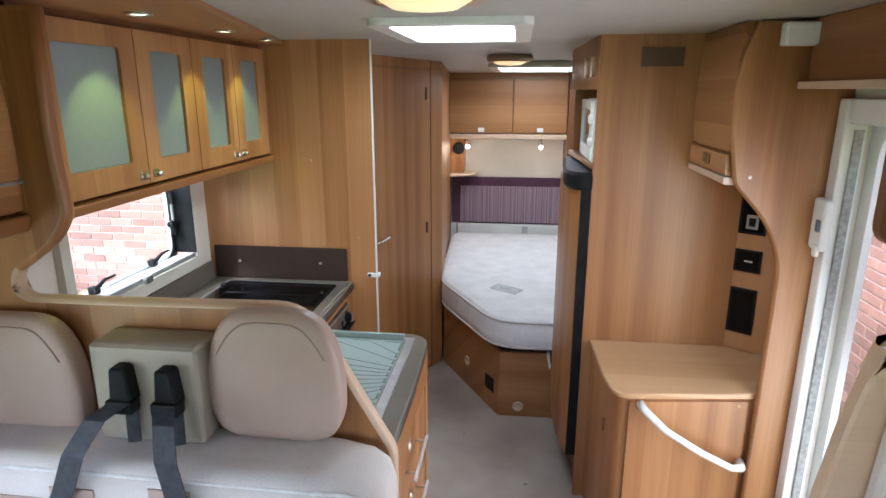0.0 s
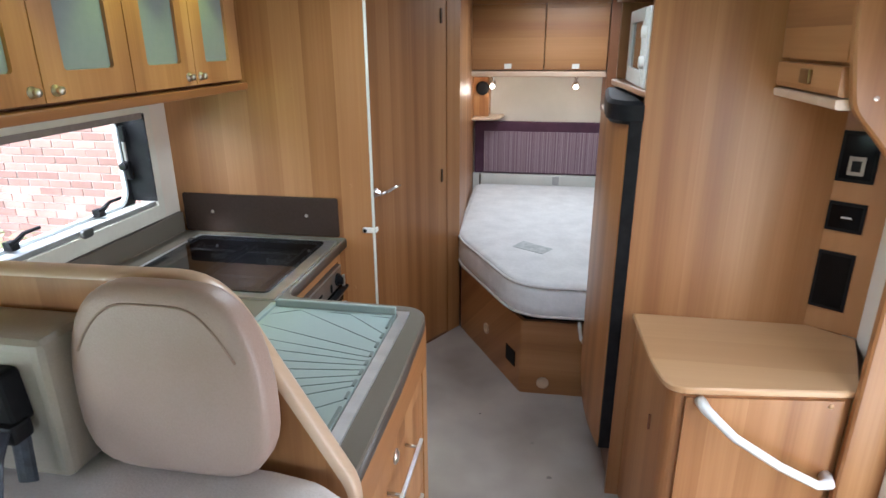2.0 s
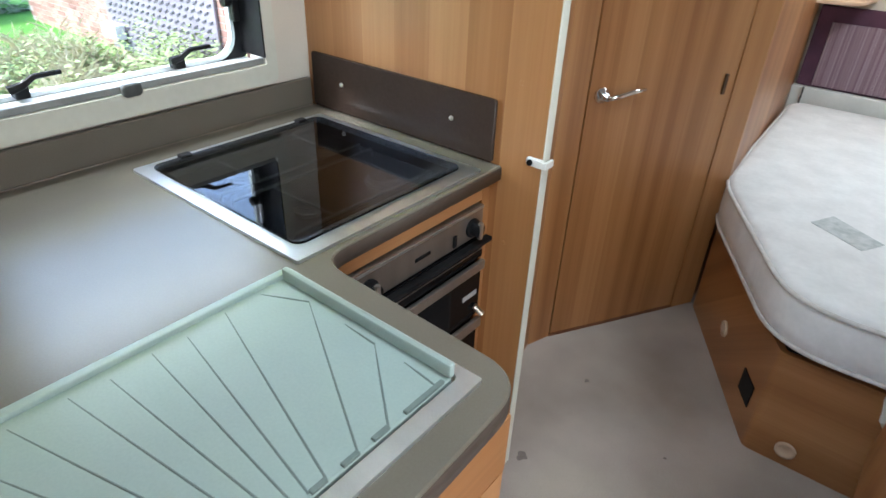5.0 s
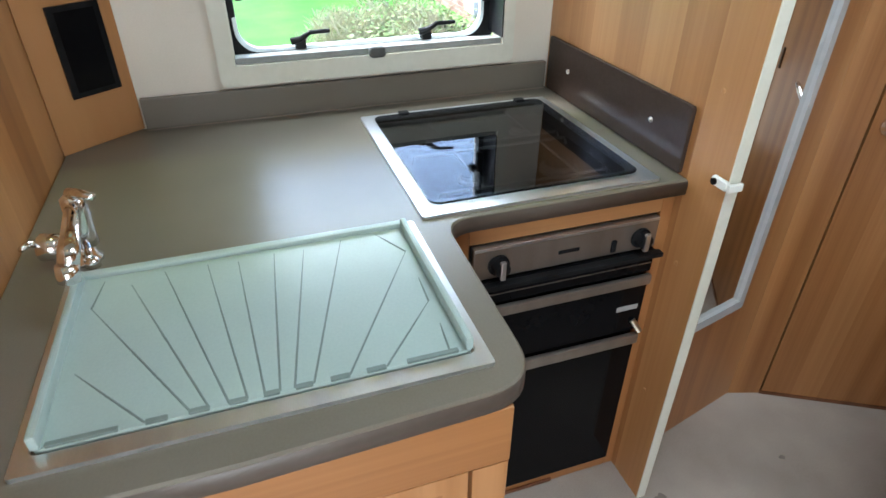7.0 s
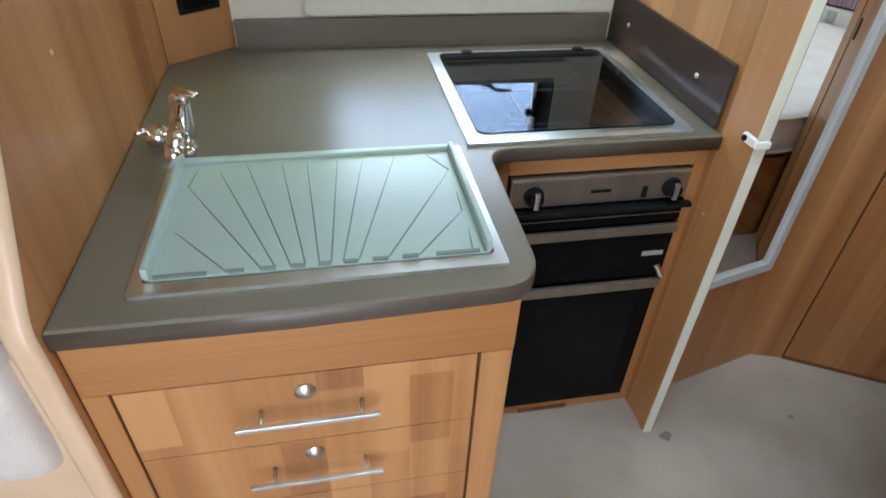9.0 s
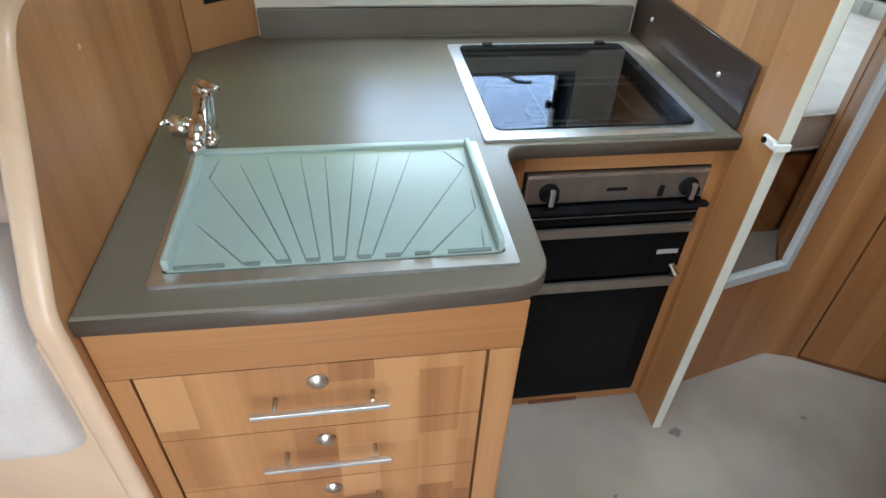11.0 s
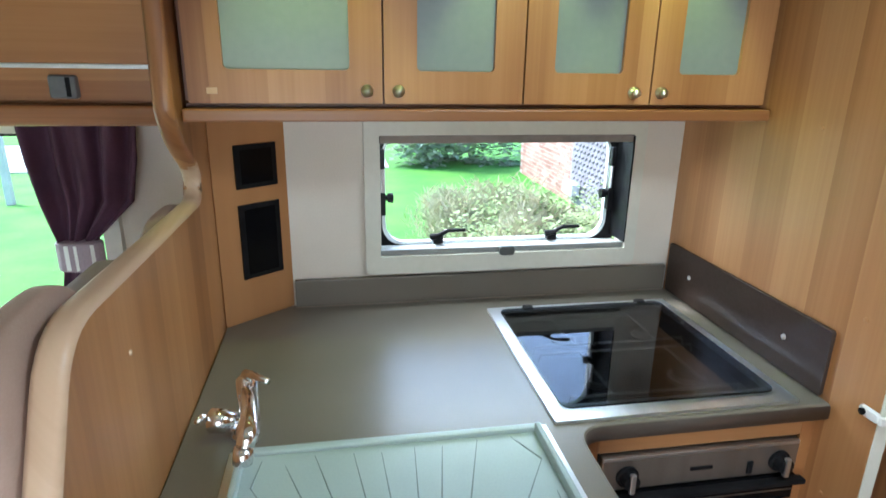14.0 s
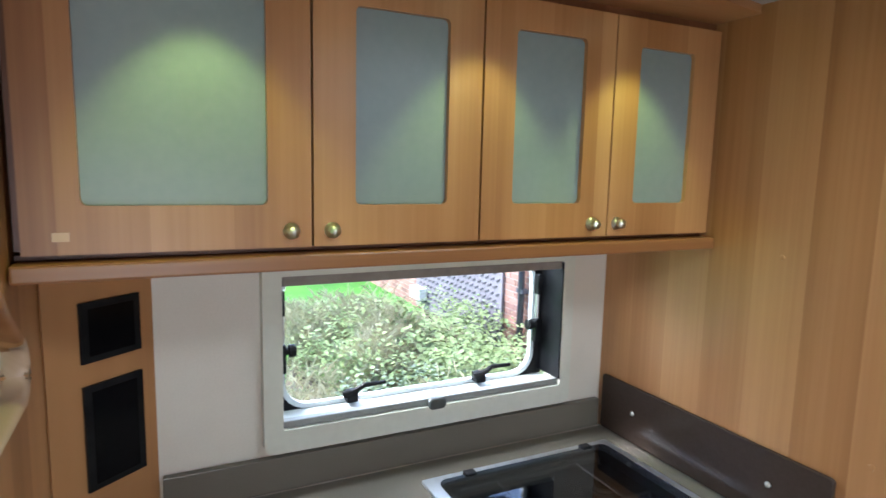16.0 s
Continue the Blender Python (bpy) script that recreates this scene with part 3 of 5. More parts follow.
for x in (-0.955, -0.575):
    part("screw_cap", L((x, 2.537, 0.982), (0, -1, 0), [(0, 0.007), (0.004, 0.006), (0.006, 0.0)], 12), NICKEL, sp, smooth=True)

for x, z in ((-0.40, 1.10), (-0.405, 0.70), (-0.40, 0.30), (-0.60, 1.44)):
    thing("screw_cover", L((x, 2.5479, z), (0, -1, 0), [(0, 0.006), (0.0015, 0.0055), (0.0025, 0.0)], 12), WOOD_V, "small wood-coloured screw cover on the partition", "screw cover", "partition screw covers")

# hob with smoked glass lid
hob = holder("gas_hob", "steel-rimmed gas hob under a smoked black glass lid", "hob", at=(-0.72, 2.23, 0.9))
HX0, HX1, HY0, HY1 = -0.993, -0.442, 1.959, 2.484
part("rim", R(rr(HX0, HX1, HY0, HY1, 0.006), rr(HX0 + 0.034, HX1 - 0.05, HY0 + 0.032, HY1 - 0.04, 0.02), "z", 0.8985, 0.9065), STEEL, hob, "bright brushed steel rim")
part("tray", B(-0.9555, -0.5005, 1.9985, 2.4485, 0.868, 0.874), ENAMEL, hob, "black enamel tray")
part("tray_wall", R(rr(-0.9555, -0.5005, 1.9985, 2.4485, 0.004), rr(-0.950, -0.506, 2.004, 2.443, 0.012), "z", 0.8745, 0.8984), ENAMEL, hob)
for x, y, r in ((-0.83, 2.12, 0.034), (-0.61, 2.12, 0.028), (-0.83, 2.34, 0.028), (-0.60, 2.33, 0.044)):
    b = part("burner", L((x, y, 0.874), (0, 0, 1), [(0, r), (0.008, r), (0.009, r * 0.85), (0.015, r * 0.8), (0.017, 0.0)], 20), STEEL_DULL, hob)
    part("burner_cap", L((x, y, 0.8905), (0, 0, 1), [(0, r * 0.75), (0.003, r * 0.75), (0.0045, 0.0)], 20), BLACK, b)
for x in (-0.93, -0.76, -0.72, -0.53):
    part("pan_support", T([(x, HY0 + 0.06, 0.878), (x, HY0 + 0.065, 0.897), (x, HY1 - 0.075, 0.897), (x, HY1 - 0.07, 0.878)], 0.0035, 6), STEEL_DULL, hob)
for y in (2.12, 2.34):
    for x0, x1 in ((-0.93, -0.76), (-0.72, -0.53)):
        part("pan_support", T([(x0, y, 0.8965), (x1, y, 0.8965)], 0.0035, 6), STEEL_DULL, hob)
hl = part("lid", P(rr(HX0 + 0.025, HX1 - 0.034, HY0 + 0.028, HY1 - 0.027, 0.022), "z", 0.908, 0.913, 0.001), SMOKED, hob, "smoked glass lid")
hl.visible_shadow = False
for y in (2.07, 2.40):
    part("hinge", B(HX0 + 0.012, HX0 + 0.034, y - 0.014, y + 0.014, 0.903, 0.9165, bevel=0.004), BLACK, hob)

# sink with moulded lid
sink = holder("sink", "steel sink under a sage-green moulded drainer lid", "sink", at=(-0.26, 1.65, 0.9))
SX0, SX1, SY0, SY1 = -0.437, -0.044, 1.343, 1.938
part("rim", R(rr(SX0, SX1, SY0 + 0.024, SY1, 0.004), rr(SX0 + 0.008, SX1 - 0.026, SY0 + 0.040, SY1 - 0.016, 0.012), "z", 0.8985, 0.9065), STEEL, sink, "brushed steel rim")
part("bowl", B(SX0 + 0.01, SX1 - 0.04, SY0 + 0.03, SY1 - 0.02, 0.870, 0.876), STEEL_DULL, sink)
lid = part("lid", P(rr(SX0 + 0.006, SX1 - 0.030, SY0 + 0.043, SY1 - 0.020, 0.012), "z", 0.892, 0.909, 0.002), SAGE, sink, "sage-green moulded lid")
bm = bmesh.new()
box(bm, SX0 + 0.006, SX0 + 0.022, SY0 + 0.043, SY1 - 0.020, 0.908, 0.917, bevel=0.003)
part("lip", bm, SAGE, lid)
part("lip", B(SX0 + 0.022, SX1 - 0.030, SY1 - 0.031, SY1 - 0.020, 0.908, 0.930, bevel=0.004), SAGE, lid)
part("lip", B(SX0 + 0.022, SX1 - 0.030, SY0 + 0.043, SY0 + 0.054, 0.908, 0.930, bevel=0.004), SAGE, lid)


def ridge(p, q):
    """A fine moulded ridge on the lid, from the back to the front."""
    part("ridge", T([(*p, 0.9083), ((p[0] + q[0]) / 2, (p[1] + q[1]) / 2, 0.9088), (*q, 0.9085)], [0.0011, 0.0016, 0.0019], 6), SAGE_SHADED, lid)


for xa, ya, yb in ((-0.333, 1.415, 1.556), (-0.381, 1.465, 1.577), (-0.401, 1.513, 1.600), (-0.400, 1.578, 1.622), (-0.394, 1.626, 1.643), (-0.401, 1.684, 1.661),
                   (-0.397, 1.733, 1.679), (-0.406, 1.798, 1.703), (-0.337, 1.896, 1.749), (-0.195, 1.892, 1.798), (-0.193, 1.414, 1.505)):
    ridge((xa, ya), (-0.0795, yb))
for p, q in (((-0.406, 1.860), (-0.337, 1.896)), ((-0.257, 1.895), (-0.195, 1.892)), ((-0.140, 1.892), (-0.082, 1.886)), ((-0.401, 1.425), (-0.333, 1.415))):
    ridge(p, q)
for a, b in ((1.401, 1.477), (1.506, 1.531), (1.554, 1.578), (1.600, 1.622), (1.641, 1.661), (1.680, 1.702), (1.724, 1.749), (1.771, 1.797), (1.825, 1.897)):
    part("tab", B(-0.0815, -0.0745, a, b, 0.9085, 0.9130, bevel=0.0012), SAGE_SHADED, lid)

tap = holder("tap", "folded chrome kitchen tap with a small lever", "tap", at=(-0.50, 1.385, 0.9))
part("base", L((-0.495, 1.385, 0.9), (0, 0, 1), [(0, 0.026), (0.006, 0.026), (0.010, 0.020), (0.030, 0.018), (0.036, 0.012)], 20), CHROME, tap, smooth=True)
part("column", L((-0.495, 1.395, 0.93), (0, 0, 1), [(0, 0.018), (0.03, 0.017), (0.06, 0.019), (0.085, 0.018), (0.092, 0.010)], 20), CHROME, tap, smooth=True)
part("spout", T([(-0.490, 1.396, 0.995), (-0.45, 1.404, 1.016), (-0.40, 1.413, 1.025), (-0.35, 1.420, 1.026), (-0.318, 1.421, 1.020), (-0.303, 1.418, 1.004)], [0.012, 0.012, 0.0125, 0.0135, 0.015, 0.014], 12, 0.8), CHROME, tap, smooth=True)
part("nozzle", L((-0.302, 1.417, 1.008), (0.12, -0.12, -1), [(0, 0.0145), (0.014, 0.0155), (0.024, 0.0150), (0.026, 0.011), (0.022, 0.010)], 18), CHROME, tap, smooth=True)
part("lever", T([(-0.495, 1.395, 1.024), (-0.47, 1.412, 1.034), (-0.435, 1.440, 1.040)], [0.009, 0.007, 0.006], 10), CHROME, tap, smooth=True)

part("mixer_body", L((-0.497, 1.372, 0.928), (-0.08, -1, 0.10), [(0, 0.016), (0.016, 0.018), (0.020, 0.022), (0.046, 0.023), (0.050, 0.019), (0.052, 0.0)], 20), CHROME, tap, "chrome mixer knob", True)
part("mixer_arm", T([(-0.500, 1.326, 0.940), (-0.482, 1.316, 0.952), (-0.462, 1.312, 0.955)], [0.007, 0.006, 0.005], 10), CHROME, tap, smooth=True)
part("hose_stub", L((-0.470, 1.398, 0.9), (0, 0, 1), [(0, 0.012), (0.012, 0.012), (0.016, 0.008), (0.018, 0.0)], 16), CHROME, tap, smooth=True)

# ---- kitchen base units ----
dr = holder("drawer_unit", "pear-wood drawer unit with brushed bar handles", "drawer unit", at=(-0.3, 1.62, F))
for name, b in (("side_board", (-1.095, -0.029, 1.312, 1.330, F, 0.861)), ("side_board", (-1.095, -0.029, 1.905, 1.930, F, 0.861)),
                ("front_board", (-0.044, -0.027, 1.330, 1.905, F, 0.861)), ("bottom_board", (-1.095, -0.044, 1.330, 1.905, F + 0.02, F + 0.04))):
    part(name, B(*b), WOOD_V if name != "front_board" else DARK_WOOD, dr)
part("top_rail", B(-0.026, -0.002, 1.274, 1.950, 0.752, 0.861, bevel=0.002), WOOD_Y, dr)
part("corner_post", P(rounded([(-0.085, 1.894, 0), (-0.002, 1.894, 0), (-0.002, 1.950, 0.006), (-0.085, 1.950, 0)], 4), "z", F, 0.751), WOOD_V, dr)
part("side_stile", B(-0.026, -0.002, 1.274, 1.312, F, 0.751, bevel=0.002), WOOD_V, dr)
for z0, z1, zk, zb in ((0.575, 0.748, 0.706, 0.668), (0.402, 0.573, 0.535, 0.501), (0.02, 0.400, 0.362, 0.326)):
    d = part("drawer", B(-0.026, -0.004, 1.316, 1.8885, z0, z1, bevel=0.0012), WOOD_BLOCK, dr)
    part("knob", L((-0.004, 1.600, zk), (1, 0, 0), [(0, 0.018), (0.003, 0.018), (0.004, 0.014), (0.007, 0.012), (0.008, 0.0)], 20), NICKEL, d, "satin push knob", True)
    part("bar_handle", B(0.026, 0.035, 1.486, 1.719, zb - 0.0045, zb + 0.0045, bevel=0.0015), STEEL, d, "brushed steel bar handle")
    for y in (1.525, 1.690):
        part("handle_post", T([(-0.005, y, zb), (0.029, y, zb)], 0.004, 8), NICKEL, d, smooth=True)
part("plinth", B(-0.044, -0.034, 1.33, 1.90, F, 0.015), DARK_WOOD, dr)

ov = holder("oven", "built-in black glass gas oven and grill with steel panel", "oven", at=(-0.7, 2.3, 0))
OX = -0.451
part("side_board", B(-1.09, OX - 0.03, 2.02, 2.050, F, 0.861), WOOD_V, ov, "wooden side board")
for y0, y1, z0, z1, m in ((2.022, 2.0595, F, 0.861, WOOD_V), (2.5165, 2.547, F, 0.861, WOOD_V), (2.060, 2.516, 0.813, 0.861, WOOD_Y), (2.060, 2.516, F, -0.012, WOOD_Y)):
    part("stile" if m is WOOD_V else "rail", B(OX - 0.028, OX - 0.005, y0, y1, z0, z1, bevel=0.0012), m, ov, "wooden surround")
for y0, y1 in ((2.11, 2.26), (2.31, 2.45)):
    part("slot", B(OX - 0.006, OX - 0.003, y0, y1, 0.850, 0.856), BLACK, ov)
part("kick_strip", B(OX - 0.004, OX + 0.002, 2.18, 2.34, F + 0.004, F + 0.016, bevel=0.002), DARK_WOOD, ov)
part("body", B(-1.05, OX - 0.012, 2.062, 2.514, -0.011, 0.812), BLACK, ov)
pn = part("control_panel", B(OX - 0.012, OX + 0.006, 2.066, 2.510, 0.729, 0.808, bevel=0.003), STEEL_DULL, ov, "satin steel control panel")
part("panel_top_edge", B(OX + 0.006, OX + 0.008, 2.068, 2.508, 0.800, 0.807, bevel=0.0008), STEEL, pn, "bright folded edge")
for y in (2.122, 2.466):
    k = part("knob", L((OX + 0.006, y, 0.762), (1, 0, 0), [(0, 0.024), (0.006, 0.024), (0.008, 0.019), (0.026, 0.017), (0.028, 0.0)], 20), BLACK, pn)
    part("knob_grip", B(OX + 0.026, OX + 0.036, y - 0.006, y + 0.006, 0.740, 0.784, bevel=0.003), STEEL, pn, "steel knob grip")
part("igniter", B(OX + 0.006, OX + 0.011, 2.392, 2.405, 0.737, 0.768, bevel=0.003), BLACK, pn)
part("badge", B(OX + 0.006, OX + 0.008, 2.262, 2.312, 0.759, 0.767), BLACK, pn)
part("grill_door", B(OX - 0.01, OX + 0.010, 2.064, 2.512, 0.664, 0.724, bevel=0.002), BLACK_GLOSS, ov)
part("grill_lip", B(OX + 0.0105, OX + 0.030, 2.064, 2.522, 0.712, 0.724, bevel=0.003), BLACK, ov)
part("grill_bead", B(OX + 0.0105, OX + 0.012, 2.068, 2.508, 0.688, 0.6905), STEEL_DULL, ov)
part("grill_handle", B(OX + 0.0105, OX + 0.024, 2.066, 2.510, 0.634, 0.660, bevel=0.004), STEEL_DULL, ov)
dd = part("oven_door", B(OX - 0.01, OX + 0.010, 2.064, 2.512, 0.488, 0.632, bevel=0.002), BLACK_GLOSS, ov)
part("label", B(OX + 0.010, OX + 0.0115, 2.440, 2.498, 0.556, 0.570), mottled("grey_label", (0.3, 0.3, 0.3), (0.4, 0.4, 0.4), 9, 0.4), dd)
part("oven_handle", B(OX + 0.012, OX + 0.026, 2.066, 2.510, 0.452, 0.482, bevel=0.004), STEEL_DULL, ov)
part("handle_end", T([(OX + 0.011, 2.492, 0.52), (OX + 0.030, 2.505, 0.495)], 0.008, 10), NICKEL, ov)
part("lower_door", B(OX - 0.01, OX + 0.010, 2.064, 2.512, -0.008, 0.448, bevel=0.002), BLACK_GLOSS, ov)

# ---- end panel between kitchen and dinette ----
edge = rounded([(-0.70, 1.46, 0.03), (-0.745, 1.395, 0.04), (-0.865, 1.315, 0.04), (-0.85, 1.268, 0.03), (-0.55, 1.271, 0), (-0.165, 1.278, 0.075), (0.034, 0.925, 0.03), (0.032, 0.855, 0.03), (0.032, F, 0.0),
                (-1.098, F, 0), (-1.098, 1.903, 0), (-0.70, 1.903, 0), (-0.715, 1.62, 0.1)], 6)
ep = holder("end_panel", "curved pear-wood end panel with a pale rounded edge", "panel", at=(-0.5, 1.27, 0))
part("board", P(inset(edge, 0.004), "y", 1.238, 1.272), WOOD_V, ep)
BULL = ((0.014, 1.2368), (0.004, 1.238), (0.0005, 1.245), (0.0, 1.255), (0.0005, 1.265), (0.004, 1.272), (0.014, 1.2732))
for first, last, m, label in ((14, 50, EDGE, "pale bullnose edge"), (50, 76, WOOD_V, "wooden bullnose edge of the arch")):
    rows = [[(p[0], y, p[1]) for p in inset(edge, d)] for d, y in BULL]
    part("edge_trim", loft(bmesh.new(), [[r[i % len(r)] for i in range(first, last + 1)] for r in rows], close=False, caps=False), m, ep, label, True)
for x, z in ((-0.33, 1.16), (-0.06, 0.86)):
    part("screw_cap", L((x, 1.2722, z), (0, 1, 0), [(0, 0.005), (0.002, 0.004), (0.003, 0)], 10), EDGE, ep)

# speaker post in the corner
S0, S1 = (-0.969, 1.2745), (-1.098, 1.434)
post = holder("speaker_post", "angled wooden corner post with two black plates", "corner post", at=(-1.03, 1.37, 0.9))
part("post", board(S0, S1, 0.0, 1.0, 0.901, 1.43, -0.02, 0.0), WOOD_V, post)
for z0, z1 in ((1.250, 1.357), (1.016, 1.209)):
    pl = part("plate", board(S0, S1, 0.29, 0.85, z0, z1, 0.0, 0.006), BLACK, post, "black plate")
    part("plate_face", board(S0, S1, 0.36, 0.78, z0 + 0.012, z1 - 0.012, 0.006, 0.008), BLACK_GLOSS, pl)

# ---- kitchen wall lockers ----
LX = -0.772
lk = holder("wall_locker", "pear-wood kitchen wall locker with frosted glass doors", "wall cabinet", at=(-0.95, 1.93, 1.43))
for name, b in (("bottom_board", (-1.095, LX - 0.024, 1.276, 2.545, 1.463, 1.470)), ("side_board", (-1.095, LX - 0.024, 1.276, 1.322, 1.4755, 1.8955)),
                ("side_board", (-1.095, LX - 0.024, 2.530, 2.545, 1.4755, 1.8955)), ("top_board", (-1.095, LX - 0.024, 1.276, 2.545, 1.896, 1.9165)),
                ("front_board", (LX - 0.034, LX - 0.024, 1.3225, 2.5295, 1.4755, 1.8955))):
    part(name, B(*b), DARK_WOOD, lk)
part("light_rail", B(-1.095, -0.757, 1.2745, 2.545, 1.437, 1.462, bevel=0.004), WOOD_Y, lk)
DOORS = ((1.287, 1.664, 1.356, 1.599, 1.633), (1.668, 1.961, 1.735, 1.898, 1.697), (1.965, 2.251, 2.029, 2.184, 2.213), (2.255, 2.534, 2.316, 2.463, 2.277))
for y0, y1, g0, g1, yk in DOORS:
    d = part("door", R(rr(y0, y1, 1.472, 1.896, 0.0015), rr(g0, g1, 1.537, 1.843, 0.010), "x", LX - 0.022, LX), WOOD_V, lk)
    part("glass", P(rr(g0 - 0.008, g1 + 0.008, 1.529, 1.851, 0.01), "x", LX - 0.016, LX - 0.010), FROSTED, d, "frosted glass panel")
    part("knob", L((LX, yk, 1.497), (1, 0, 0), [(0, 0.013), (0.003, 0.013), (0.004, 0.006), (0.011, 0.006), (0.013, 0.010), (0.019, 0.009), (0.022, 0.0)], 16), NICKEL, d, "round satin knob", True)
thing("door_label", B(LX + 0.0002, LX + 0.0012, 1.322, 1.342, 1.490, 1.502), WOOD_PALE, "small pale label on a wall locker door", "label")
setting("trim_soffit", P([(-1.10, -0.9), (-0.36, -0.9), (-0.38, 1.0), (-0.43, 1.35), (-0.66, 2.40), (-0.692, 2.546), (-1.10, 2.546)], "z", 1.917, CEILING - 0.0005), WOOD_Y, "wooden soffit board with small downlights", "trim")


def downlight(x, y):
    h = holder("downlight", "small round greenish downlight in a steel ring", "downlight", "soffit downlights", (x, y, 1.917))
    part("ring", L((x, y, 1.9165), (0, 0, -1), [(0, 0.034), (0.004, 0.034), (0.006, 0.028), (0.002, 0.026)], 24), NICKEL, h)
    part("lens", L((x, y, 1.9155), (0, 0, -1), [(0, 0.024), (0.002, 0.022), (0.003, 0.0)], 24), SPOT_GLOW, h, "glowing lens")
    d = bpy.data.lights.new("downlight_beam", "SPOT")
    d.energy, d.spot_size, d.spot_blend, d.color, d.shadow_soft_size = 0.60, radians(74), 0.5, (0.80, 1.0, 0.27), 0.015
    new("downlight_beam", d).matrix_world = look((x, y, 1.907), (x - 0.20, y, 1.0))


for y in (1.51, 1.955, 2.29):
    downlight(-0.645, y)

# ---- dinette ----
rl = holder("roller_locker", "pear-wood overhead locker with a silver strip and grey catch", "overhead locker", at=(-0.95, 0.5, 1.43))
part("body", B(-1.095, -0.825, -0.5, 1.236, 1.44, 1.902), WOOD_Y, rl)
part("lip", P(rounded([(-1.09, 1.424, 0), (-0.795, 1.424, 0.018), (-0.785, 1.466, 0.012), (-1.09, 1.466, 0)], 4), "y", -0.5, 1.236), WOOD_Y, rl)
part("door", P(rounded([(-0.824, 1.475, 0), (-0.80, 1.475, 0), (-0.79, 1.62, 0.1), (-0.80, 1.78, 0.1), (-0.815, 1.90, 0.0), (-0.824, 1.90, 0)], 6), "y", -0.5, 1.235), WOOD_Y, rl)
part("silver_strip", B(-0.800, -0.792, -0.5, 1.240, 1.534, 1.543, bevel=0.002), STEEL, rl)
part("catch", P(rr(1.035, 1.085, 1.478, 1.522, 0.006), "x", -0.802, -0.786, 0.003), mottled("slate_grey_catch", (0.10, 0.10, 0.11), (0.16, 0.16, 0.17), 12, 0.3, 0.5), rl, "grey push catch")
part("catch_slot", B(-0.7865, -0.784, 1.066, 1.074, 1.482, 1.518), BLACK, rl)

win = holder("window_dinette", "large acrylic side window beside the dinette", "window", "side windows", (-1.12, 0.36, 0.82))
part("frame", R(rr(-0.29, 1.02, 0.78, 1.42, 0.02), rr(-0.25, 0.98, 0.82, 1.38, 0.02), "x", -1.10, -1.075), CREAM_PLASTIC, win, "cream plastic inner frame")
part("seal", R(rr(-0.25, 0.98, 0.82, 1.38, 0.02, 8), rr(-0.235, 0.965, 0.835, 1.365, 0.06, 8), "x", -1.165, -1.155), BLACK, win, "black rubber seal")
p = part("pane", P(rr(-0.27, 1.0, 0.80, 1.40, 0.06, 8), "x", -1.19, -1.184), ACRYLIC, win)
p.visible_shadow = False
part("sill_rail", B(-1.099, -1.06, -0.24, 0.97, 0.80, 0.838, bevel=0.004), CREAM_PLASTIC, win)


def curtain(y0, y1, yt):
    """A gathered curtain held by a tie-back."""
    h = holder("curtain", "gathered plum curtain held by a mauve tie-back", "curtain", at=(-1.04, yt, 1.0))
    rows = ((1.425, y0, y1), (1.32, y0 + 0.012, y1 - 0.01), (1.22, y0 + 0.03, y1 - 0.03), (1.13, yt - 0.045, yt + 0.045), (1.05, yt - 0.042, yt + 0.042), (0.98, yt - 0.055, yt + 0.06), (0.86, yt - 0.065, yt + 0.075))
    bm, rings, k = bmesh.new(), [], 60
    fine = []
    for (za, a0, a1), (zb, b0, b1) in zip(rows, rows[1:]):
        for s in (0, 0.25, 0.5, 0.75):
            fine.append((za + (zb - za) * s, a0 + (b0 - a0) * s, a1 + (b1 - a1) * s))
    for z, a, b in fine + [rows[-1]]:
        depth = 0.004 + 0.015 * min(1, (b - a) / 0.2)
        front = [(-1.035 + depth * (math.sin(i / k * 2 * math.pi * 4.3 + 0.9 * math.sin(z * 7)) * 0.7 + 0.6 * math.sin(i / k * 16.5 + 1 + 0.5 * math.sin(z * 11)) + 0.25 * math.sin(i / k * 47)), a + (b - a) * i / k, z) for i in range(k + 1)]
        back = [(x - 0.006, y, zz) for x, y, zz in reversed(front)]
        rings.append(front + back)
    loft(bm, rings)
    part("drape", bm, PURPLE, h, smooth=True)
    bm = bmesh.new()
    ringpts = []
    for z in (1.052, 1.056, 1.122, 1.126):
        g = 0.0 if z in (1.056, 1.122) else 0.004
        ringpts.append([(-1.035 + (0.030 - g) * math.cos(t), yt + (0.054 - g) * math.sin(t), z) for t in [2 * math.pi * i / 24 for i in range(24)]])
    loft(bm, ringpts)
    tie = part("tie_back", bm, MAUVE, h, "shiny mauve tie-back")
    for t0, t1 in ((-0.50, -0.30), (-0.06, 0.06), (0.62, 0.80)):
        part("stripe", loft(bmesh.new(), [[(-1.035 + q * math.cos(t), yt + (q + 0.024) * math.sin(t), z) for q, t in ((0.0295, t0), (0.0312, t0), (0.0312, t1), (0.0295, t1))] for z in (1.058, 1.120)]), WHITE, tie, "pale woven stripe")


curtain(0.845, 1.105, 0.938)

